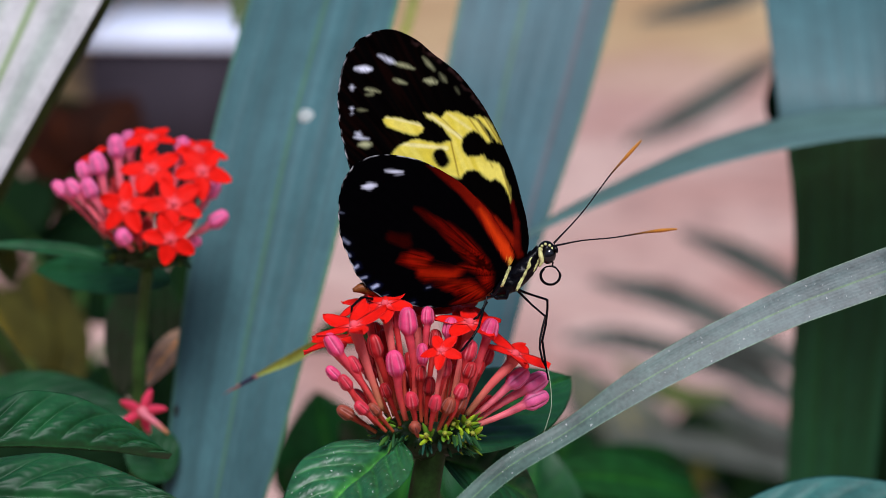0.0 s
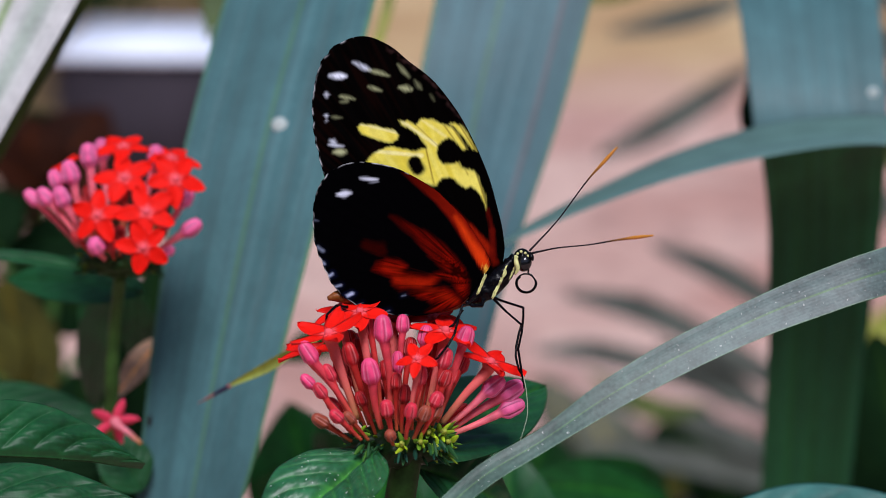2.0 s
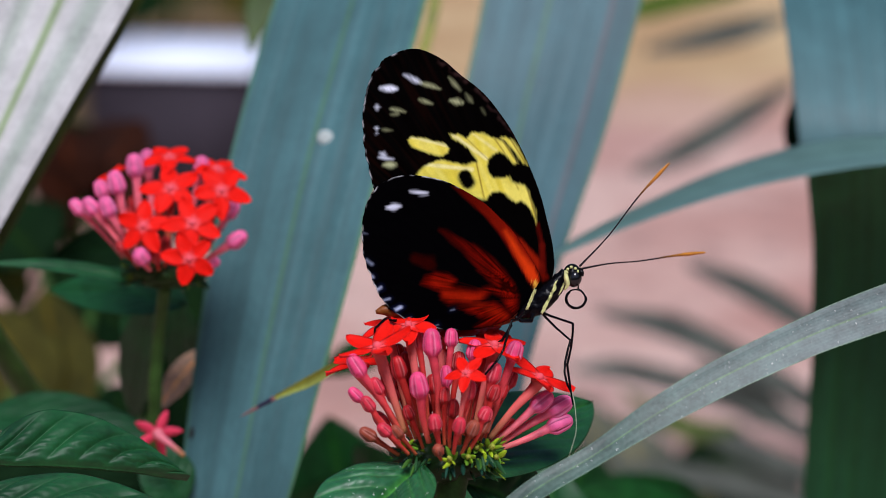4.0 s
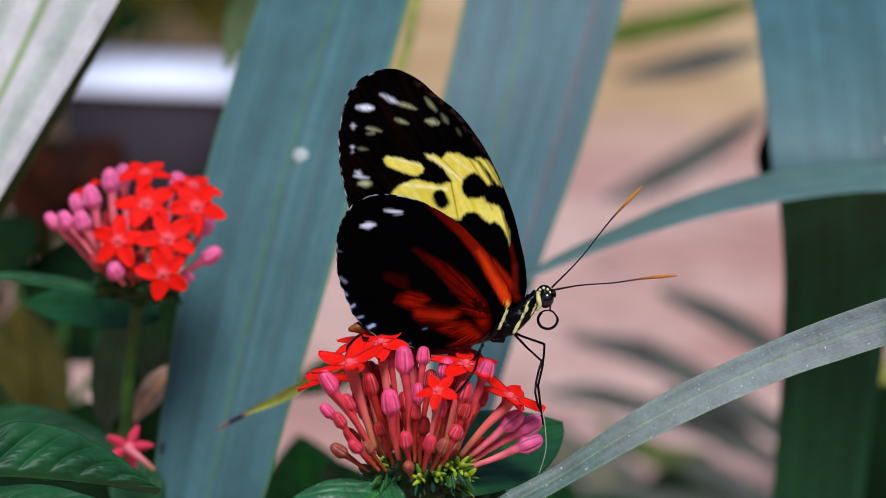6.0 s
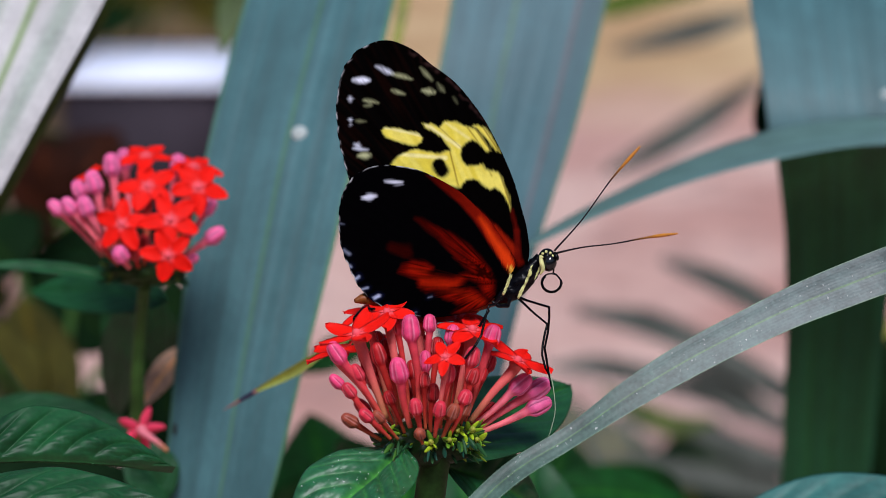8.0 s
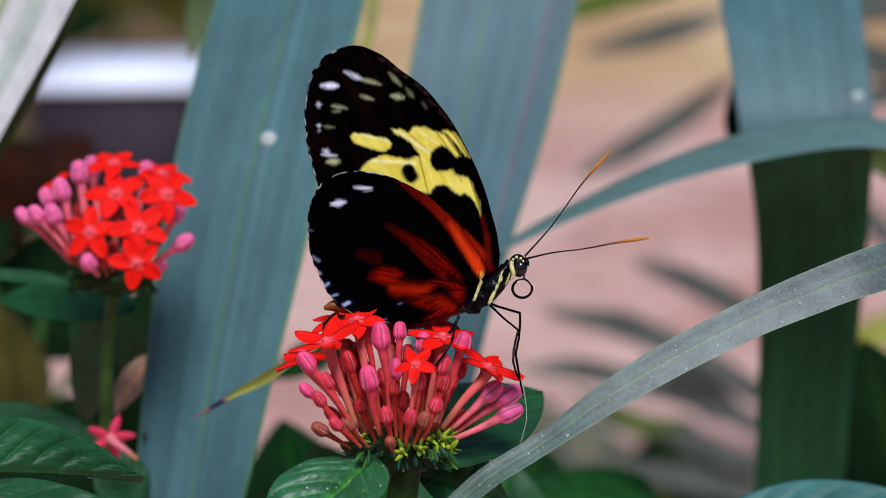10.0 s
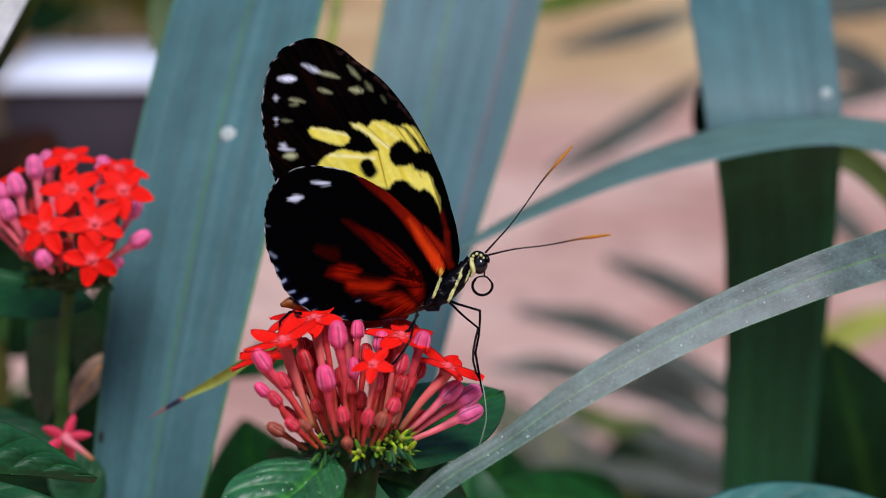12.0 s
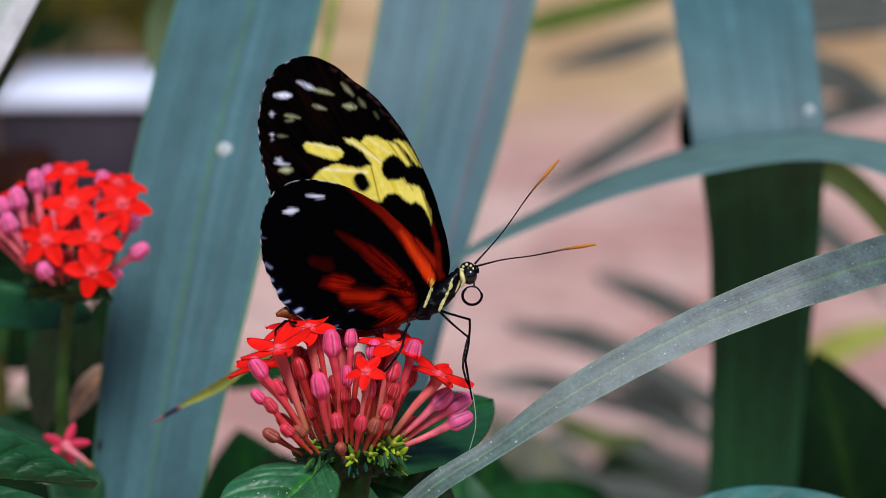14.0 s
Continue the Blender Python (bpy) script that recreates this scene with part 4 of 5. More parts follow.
def paint_hind(x, z, r):
    base = (-1.0, 1.0)
    fine, hair, coarse = field(x, z, 24, 0.16, 7, base), field(x, z, 70, 0.3, 3, base), field(x, z, 0.5, 0.5, 2)
    w = 0.16 * coarse + 0.26 * fine + 0.12 * hair
    c = np.tile((0.0007, 0.0006, 0.0009), (len(x), 1))
    warm = np.clip(0.58 + 1.3 * fine + 0.6 * hair + 0.5 * coarse, 0.08, 1.25)[:, None]
    red = np.array((0.20, 0.0042, 0.0008)) * warm
    for d, q, h in capsules(x, z, [((-13.0, 1.3), (-8.0, 0.7), 0.3, 0.8, 0.8, 0), ((-14.5, 3.0), (-12.5, 2.8), 0.2, 0.2, 0.4, 0), ((-6.5, -0.8), (-4.4, -1.6), 0.3, 0.3, 0.5, 0)]):
        red = laid(red, (0.36, 0.013, 0.0015), q * soft_step(d + w, 2.0))
    dim = next(capsules(x, z, [((-13.5, 10.2), (-7.0, 5.4), 0.6, 0.9, 1, 0)]))[0]
    red = laid(red, (0.040, 0.0014, 0.0008), 0.85 * soft_step(dim + w, 2.4))
    ember = np.minimum(np.minimum(patch(x, z, STREAK), patch(x, z, EMBER)), patch(x, z, EMBER_LOW))
    k = 0.97 * soft_step(ember + 1.7 * w + 0.12, 1.2)
    c = c + (red - c) * k[:, None]
    for d, q, h in capsules(x, z, [((-17.2, 6.4), (-15.3, 5.7), 0.6, 0.9, 1, 0)]):
        c = laid(c, (0.024, 0.001, 0.0006), 0.8 * soft_step(d + 1.2 * w, 1.2))
    for d, q, h in capsules(x, z, RIBS):
        c = laid(c, (0.03, 0.002, 0.001), 0.65 * soft_step(d + 0.1 * w, 0.28))
    costa = patch(x, z, COSTA)
    run = np.clip((x + 12) / 12, 0, 1)[:, None]
    glow = np.array((0.030, 0.001, 0.0006)) * (1 - run) + np.array((0.26, 0.009, 0.002)) * run
    for d, q, h in capsules(x, z, [((-4.4, 10.4), (-0.3, 3.9), 0.1, 0.75, 1, 0)]):
        glow = laid(glow, (0.62, 0.040, 0.003), soft_step(d + 0.7 * w, 1.3))
    for d, q, h in capsules(x, z, [((-0.1, 3.2), (0.2, 2.4), 0.3, 0.5, 1, 0)]):
        glow = laid(glow, (0.80, 0.42, 0.05), soft_step(d + w, 0.7))
    k = 0.97 * soft_step(costa + 0.8 * w, 0.7)
    c = c + (glow - c) * k[:, None]
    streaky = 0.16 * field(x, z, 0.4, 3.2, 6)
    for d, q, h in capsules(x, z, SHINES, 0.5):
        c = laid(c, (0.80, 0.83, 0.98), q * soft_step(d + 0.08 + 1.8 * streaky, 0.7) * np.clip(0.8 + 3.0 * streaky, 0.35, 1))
    # Each painted glint gets a dark blue glow under its pale core.
    for d, q, h in capsules(x, z, MARGIN_GLINTS):
        c = laid(c, (0.008, 0.012, 0.045), 0.6 * q * q * soft_step(d - 0.10 + w, 1.1))
        c = laid(c, (0.52, 0.60, 0.85), q * 0.85 * soft_step(d + 0.22 + 0.8 * w, 0.6))
    fringe = (x < -11) * soft_step(0.988 - r, 0.014) * np.clip(0.15 + 1.6 * field(x, z, 0.8, 0.8, 4), 0, 1)
    return laid(c, (0.62, 0.62, 0.64), 0.8 * fringe)


def corrugate(x, z):
    """Shallow folds along the veins that fan out from the wing base."""
    d = math.hypot(x, z)
    return min(d / 30, 1) ** 2 * 0.07 * math.cos(math.atan2(z + 2, x) * 84)


def make_butterfly():
    fly = thing("butterfly", st(12, 2, -12), "black butterfly with yellow and red markings and closed wings", "butterfly")
    lobes = lambda lo, hi, n: lambda a: 0.010 * abs(math.sin(a * n)) ** 0.6 * (0.5 + math.sin(a * 2.3) ** 2) if lo < a < hi else 0.0
    fore, hind = (lambda x, z: 0.35 + 0.02 * z + corrugate(x, z)), (lambda x, z: -0.35 + 0.015 * z - 0.004 * x + 0.25 * corrugate(x, z))
    part("forewing", wing(FORE, (-10.9, 21.9), fore, paint_fore, lobes(19, 30, 2.1)), WING, fly, "black forewing with a yellow band and white spots")
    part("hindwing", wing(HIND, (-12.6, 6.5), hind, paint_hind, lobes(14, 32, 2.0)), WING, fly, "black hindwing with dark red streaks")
    part("forewing", wing(FORE, (-10.9, 21.9), fore, paint_fore, lobes(19, 30, 2.1), 24, 120, 0.1, 0.9), WING, fly, "black forewing with a yellow band and white spots")
    part("hindwing", wing(HIND, (-12.6, 6.5), hind, paint_hind, lobes(14, 32, 2.0), 24, 120, 0.1, 2.6), WING, fly, "black hindwing with dark red streaks")
    # body
    bm = bmesh.new()
    tube(bm, [st(*(7.2, 5.0, -6.6)), st(*(8.9, 5.0, -5.5)), st(*(11.0, 5.0, -3.9)), st(*(12.8, 5.0, -1.9)), st(*(14.2, 5.0, -0.3))], [0.0007, 0.0014, 0.0016, 0.0013, 0.0008], 28, 40)
    for v in bm.verts:
        v.co += Vector((noise.noise(v.co * 1600), noise.noise(v.co * 1600 + Vector((7, 0, 0))), noise.noise(v.co * 1600 + Vector((0, 7, 0))))) * 0.00028
    thorax = part("thorax", bm, CHITIN, fly, "black furry thorax with cream bars")
    rnd = random.Random(12)
    for a, b, spread, count in (((12.6, 2.6, -2.2), (10.7, 2.2, -5.9), 0.00030, 200), ((9.7, 2.4, -2.7), (8.6, 2.4, -5.3), 0.00028, 120), ((14.2, 3.0, -0.9), (13.2, 2.8, -3.2), 0.00014, 60), ((13.2, 3.0, -0.8), (12.2, 2.6, -2.4), 0.00012, 8)):
        bm = bmesh.new()
        a, b = st(*a), st(*b)
        for k in range(count):
            s = rnd.random()
            c = a.lerp(b, s) + Vector((rnd.uniform(-1, 1), rnd.uniform(-1.2, 0.2), rnd.uniform(-1, 1))) * spread * 0.6
            size = rnd.uniform(0.000035, 0.00007)
            turn = (b - a).to_track_quat("Z", "Y").to_matrix().to_4x4() @ pose(0, 0, 0, rnd.uniform(-18, 18), rnd.uniform(-18, 18), rnd.uniform(0, 360))
            bmesh.ops.create_icosphere(bm, subdivisions=1, radius=1, matrix=Matrix.Translation(c) @ turn @ Matrix.Diagonal((size, size * 0.7, size * 5.5, 1)))
        part("scale_tuft", bm, CREAM, thorax, "tuft of cream scales")
    bm = bmesh.new()
    tube(bm, [st(*(7.9, 5.5, -5.8)), st(*(3.0, 6.0, -6.9)), st(*(-3.6, 6.0, -6.9)), st(*(-9.2, 5.5, -6.3)), st(*(-11.4, 5.0, -5.8)), st(*(-13.0, 4.5, -6.1))], [0.0012, 0.0013, 0.0012, 0.0010, 0.0009, 0.0003], 16, 40)
    part("abdomen", bm, RUST, fly, "slender rust-brown abdomen")
    bm = bmesh.new()
    bmesh.ops.create_uvsphere(bm, u_segments=24, v_segments=16, radius=1)
    bmesh.ops.transform(bm, matrix=Matrix.Translation(st(*(15.0, 3.5, -0.4))) @ STAGE.to_3x3().to_4x4() @ Matrix.Diagonal((0.0013, 0.0014, 0.0015, 1)), verts=bm.verts)
    headpart = part("head", bm, CHITIN, fly, "black head with white dots")
    bm = bmesh.new()
    bmesh.ops.create_uvsphere(bm, u_segments=24, v_segments=16, radius=1)
    bmesh.ops.transform(bm, matrix=Matrix.Translation(st(*(15.3, 2.7, -1.0))) @ STAGE.to_3x3().to_4x4() @ pose(0, 0, 0, 0, 15) @ Matrix.Diagonal((0.00105, 0.0010, 0.0013, 1)), verts=bm.verts)
    part("eye", bm, EYE, headpart, "glossy black eye")
    for u in ((14.3, 1.9, 0.3), (14.8, 1.9, 0.6), (15.4, 2.0, 0.4), (15.8, 2.2, 0.0), (14.2, 1.8, -0.2)):
        bm = bmesh.new()
        bmesh.ops.create_icosphere(bm, subdivisions=2, radius=0.00022, matrix=Matrix.Translation(st(*u)))
        part("dot", bm, CREAM, headpart)
    bm = bmesh.new()
    tube(bm, [st(*(14.0, 2.0, 0.1)), st(*(14.1, 1.9, -0.9)), st(*(14.3, 2.0, -1.9)), st(*(13.9, 2.2, -2.7))], [0.0002, 0.00035, 0.0003, 0.0001], 8, 12)
    part("cream_bar", bm, CREAM, headpart)
    bm = bmesh.new()
    tube(bm, [st(*(16.0, 2.3, 0.4)), st(*(16.3, 2.0, -0.2)), st(*(16.5, 2.0, -0.7))], [0.0003, 0.00035, 0.0001], 8, 10)
    part("palp", bm, CHITIN, headpart)
    # coiled proboscis
    bm = bmesh.new()
    coil = [st(*(15.9, 2.2, -2.0))]
    for k in range(30):
        ang = radians(75 - k * 23)
        r = 19.0 - 0.12 * k
        u, v = 974 + (r - 3 * (k < 3)) * math.cos(ang), 489 - (r - 1) * math.sin(ang)
        coil.append(st((u - 784) * 0.0815, 2.4 - 0.018 * k, (441 - v) * 0.0815))
    tube(bm, coil, [0.00012] * 8 + [0.00013, 0.00011], 8, 160)
    part("proboscis", bm, CHITIN, fly, "coiled black proboscis")
    # antennae
    for pts in ([(16.0, 2.4, 0.7), (20.0, 1.0, 5.1), (23.9, -0.5, 10.4), (26.4, -1.5, 13.3), (28.3, -2.0, 15.4)], [(16.4, 2.2, 0.4), (19.9, -1.0, 1.1), (24.1, -4.0, 1.5), (28.3, -6.0, 2.2), (30.6, -7.5, 2.5), (32.7, -9.0, 2.7)]):
        bm = bmesh.new()
        col = bm.verts.layers.float_color.new("pattern")
        w = [st(*p) for p in pts]
        rings = tube(bm, w, [0.00016, 0.00011, 0.00010, 0.00015, 0.00026, 0.00012], 10, 70)
        for k, ring in enumerate(rings):
            s = k / (len(rings) - 1)
            c = blend((0.012, 0.008, 0.010), (0.62, 0.24, 0.03), min(max((s - 0.50) * 4, 0), 1))
            for v in ring:
                v[col] = (*c, 1)
        part("antenna", bm, SHAFT, fly, "thin black antenna with an orange club")
    # legs
    front_legs = (
        ([(10.5, 3.0, -5.8), (11.9, 2.0, -6.4), (15.0, 0.0, -7.4), (15.0, 0.0, -8.7), (14.8, 0.5, -10.9), (14.3, 1.0, -13.3), (14.8, 1.5, -16.6), (15.2, 1.5, -19.0)], 0.00018),
        ([(10.5, 4.0, -5.8), (12.8, 4.0, -8.1), (14.9, 4.0, -9.9), (14.5, 3.5, -11.2), (14.1, 3.0, -13.0), (14.0, 2.5, -14.4), (14.4, 2.0, -16.2), (14.9, 2.0, -17.2)], 0.00017))
    hind_legs = (
        ([(8.1, 1.0, -5.9), (7.1, -1.0, -6.9), (6.3, -2.0, -7.0), (5.8, -2.5, -8.6), (5.1, -3.0, -11.2), (4.2, -3.5, -12.7), (2.7, -3.5, -14.5), (1.3, -3.0, -15.3)], 0.00018),
        ([(9.4, 2.0, -6.3), (9.1, 1.0, -7.1), (7.8, 0.0, -7.1), (6.8, 0.0, -6.5)], 0.0003),
        ([(6.4, 3.0, -7.7), (5.1, 3.0, -9.9), (4.2, 3.0, -10.5), (4.1, 3.0, -11.3)], 0.00018),
        ([(-10.1, 3.0, -7.3), (-11.7, 2.0, -7.1), (-13.0, 0.0, -8.4), (-13.1, 0.0, -9.3)], 0.00017))
    for pts, r in front_legs + hind_legs:
        bm = bmesh.new()
        w = [st(*p) for p in pts]
        fine = []
        for a, b in zip(w, w[1:]):
            fine += [a, a.lerp(b, 0.12), a.lerp(b, 0.88)]
        tube(bm, fine + [w[-1]], [r * 1.3] + [r] * 5 + [r * 0.6], 8, 90)
        part("leg", bm, CHITIN, fly)
    return fly


butterfly = make_butterfly()


# ---- flowering plants ----
PINKS = ((1.0, 0.085, 0.25), (0.80, 0.070, 0.070))
CORAL = ((0.86, 0.046, 0.085), (0.76, 0.058, 0.048))
LILAC = ((1.0, 0.165, 0.41), (0.97, 0.20, 0.24))
BROWN = ((0.42, 0.090, 0.050), (0.44, 0.050, 0.028))
RUDDY = ((0.58, 0.020, 0.026), (0.50, 0.030, 0.022))


def bud(foot, head, hl, hw, colours, seed):
    """A closed floret: slim tube from foot to a ribbed pointed bud round head (stage mm; hl, hw: half length and half width)."""
    foot, head = Vector(foot), Vector(head)
    axis = (head - foot).normalized()
    rnd = random.Random(seed)
    bend = Vector((rnd.uniform(-1, 1), rnd.uniform(-1, 1), 0)) * 0.04 * (head - foot).length
    neck, top = head - axis * hl, head + axis * hl
    a = axis.orthogonal().normalized()
    b = axis.cross(a)
    turn = rnd.random() * 6.28
    bm = bmesh.new()
    col = bm.verts.layers.float_color.new("pattern")
    n, sides = 48, 40
    rings = []
    for i in range(n + 1):
        s = i / n
        if s < 0.45:
            q = s / 0.45
            c = foot.lerp(neck, q) + bend * math.sin(math.pi * q)
            r = hw * (0.30 + 0.22 * q ** 2)
            lobed, mix = 0.0, q ** 3 * 0.3
        else:
            q = (s - 0.45) / 0.55
            c = neck.lerp(top, q)
            r = hw * (0.52 + 0.48 * math.sin(min(q * 3.0, 1) * math.pi / 2) if q < 0.34 else (1 - 0.22 * (q - 0.34)) * math.sqrt(max(1 - ((q - 0.34) / 0.66) ** 4.0, 0)))
            lobed, mix = min(q * 5, 1) * (1 - q ** 6), min(0.3 + q * 6, 1)
        ring = []
        for j in range(sides):
            ang = 2 * math.pi * j / sides
            groove = abs(math.cos(2.5 * (ang + turn)))
            rr = r * (1 + lobed * (0.30 * groove ** 0.5 - 0.25 + 0.05 * math.exp(-((groove - 0.5) * 6) ** 2)))
            v = bm.verts.new(st(*(c + (a * math.cos(ang) + b * math.sin(ang)) * rr)))
            tint = blend(colours[1], colours[0], mix)
            tint = blend(tint, (0.35, 0.22, 0.06), max(0, 0.35 - s * 1.6))
            # Shading of the ribs is put into the tint: dark grooves, lightened flanks.
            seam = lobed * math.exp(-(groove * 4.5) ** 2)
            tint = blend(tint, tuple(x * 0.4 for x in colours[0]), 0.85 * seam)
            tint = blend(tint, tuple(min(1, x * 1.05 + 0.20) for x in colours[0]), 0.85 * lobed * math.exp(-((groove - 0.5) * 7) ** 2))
            k = 1 + 0.25 * noise.noise(v.co * 900)
            v[col] = (*[x * k for x in tint], 1)
            ring.append(v)
        rings.append(ring)
    for p, q in zip(rings, rings[1:]):
        for j in range(sides):
            bm.faces.new((p[j], p[(j + 1) % sides], q[(j + 1) % sides], q[j]))
    bm.faces.new(rings[0][::-1])
    bm.faces.new(rings[-1])
    return bm


def bloom(foot, head, face, size, phase, colour, tubecolour, seed, back=0.25, petals=5, slim=1.0, aim=None):
    """An open floret: tube from foot to head, five pointed petals spread about the direction face."""
    foot, head, face = Vector(foot), Vector(head), Vector(face).normalized()
    rnd = random.Random(seed)
    bm = bmesh.new()
    col = bm.verts.layers.float_color.new("pattern")
    pts = [st(*p) for p in (foot, foot.lerp(head, 0.5), head - face * size * 0.30, head)]
    rings = tube(bm, pts, [size * 0.00008, size * 0.00011, size * 0.00016, size * 0.00022], 14, 24)
    for k, ring in enumerate(rings):
        for v in ring:
            v[col] = (*blend((0.45, 0.2, 0.08), tubecolour, min(1, k / 8)), 1)
    a = face.orthogonal().normalized()
    b = face.cross(a)
    if aim:
        phase = math.atan2(Vector(aim).dot(b), Vector(aim).dot(a))
    for m in range(petals):
        ang = 2 * math.pi * m / petals + phase + rnd.uniform(-0.12, 0.12)
        out = a * math.cos(ang) + b * math.sin(ang)
        side = face.cross(out)
        length, width = size * rnd.uniform(0.9, 1.08), size * rnd.uniform(0.29, 0.34) * slim
        droop, twist = back * rnd.uniform(0.6, 1.5), rnd.uniform(-0.25, 0.25)
        sheets = []
        for sheet in (0, 1):
            rows = []
            for i in range(15):
                s = i / 14
                w = width * (0.50 + 0.50 * math.sin(min(s * 1.9, 1) * math.pi / 2)) * max(1 - s ** 2.6, 0.0) ** 0.6
                row = []
                for j in range(9):
                    t = j / 4 - 1
                    p = head + out * (length * (0.06 + 0.94 * s) * (1 - 0.12 * droop)) + side * (w * t)
                    p += face * (size * (0.03 * t * t - 0.05 * (1 - abs(t)) * s - droop * s * s * 0.8 + twist * t * s * 0.3 + 0.05) - (0.14 if sheet else 0) * (1 - t ** 6))
                    v = bm.verts.new(st(*p))
                    k = 1 + 0.14 * noise.noise((t * 4, s * 3, seed + m))
                    tint = blend(colour, (0.95, 0.30, 0.35), math.exp(-(s * 9) ** 2) * 0.4)
                    if sheet:
                        tint = blend(tint, (0.85, 0.06, 0.07), 0.4)
                    v[col] = (*[x * k for x in tint], 1)
                    row.append(v)
                rows.append(row)
            for p, q in zip(rows, rows[1:]):
                for j in range(8):
                    f = (p[j], p[j + 1], q[j + 1], q[j])
                    bm.faces.new(f if sheet == 0 else f[::-1])
    # pale throat
    before = set(bm.verts)
    bmesh.ops.create_uvsphere(bm, u_segments=12, v_segments=8, radius=size * 0.00012, matrix=Matrix.Translation(st(*(head + face * size * 0.06))))
    for v in bm.verts:
        if v not in before:
            v[col] = (0.93, 0.12, 0.15, 1)
    bmesh.ops.remove_doubles(bm, verts=bm.verts, dist=2e-6)
    return bm


def sepal(foot, tip, w, colour):
    bm = bmesh.new()
    col = bm.verts.layers.float_color.new("pattern")
    foot, tip = Vector(foot), Vector(tip)
    axis = (tip - foot).normalized()
    a = axis.cross(Vector((0, 1, 0.2))).normalized()
    b = axis.cross(a)
    rings = []
    for i in range(11):
        s = i / 10
        r = w * (0.35 + 0.65 * math.sin(min(s * 2.2, 1) * 1.57)) * math.sqrt(max(1 - s ** 1.8, 0.001))
        c = foot.lerp(tip, s) + b * (0.15 * (tip - foot).length * s * s)
        ring = []
        for j in range(8):
            ang = 2 * math.pi * j / 8
            v = bm.verts.new(st(*(c + a * (r * math.cos(ang)) + b * (r * 0.4 * math.sin(ang)))))
            k = 0.7 + 0.6 * s + 0.2 * noise.noise(v.co * 1200)
            v[col] = (*[x * k for x in colour], 1)
            ring.append(v)
        rings.append(ring)
    for p, q in zip(rings, rings[1:]):
        for j in range(8):
            bm.faces.new((p[j], p[(j + 1) % 8], q[(j + 1) % 8], q[j]))
    bm.faces.new(rings[-1])
    bm.faces.new(rings[0][::-1])
    return bm


def floret_foot(head, hub):
    """Where a floret leaves the hub: towards its head, inside the crowd."""
    h = Vector(head)
    return hub + Vector(((h.x - hub.x) * (0.6 if abs(h.x - hub.x) < 11 else 0.47), (h.y - hub.y) * 0.75, (h.z - hub.z) * 0.25))


def stalk(parent, pts, radii, name="stem", mat=None):
    bm = bmesh.new()
    tube(bm, [st(*p) if not isinstance(p, Vector) else p for p in pts], radii, 14, 40)
    for v in bm.verts:
        v.co += Vector((noise.noise(v.co * 150), noise.noise(v.co * 150 + Vector((9, 0, 0))), 0)) * radii[0] * 0.15
    return part(name, bm, mat or STEM, parent)


RED = (0.90, 0.012, 0.005)


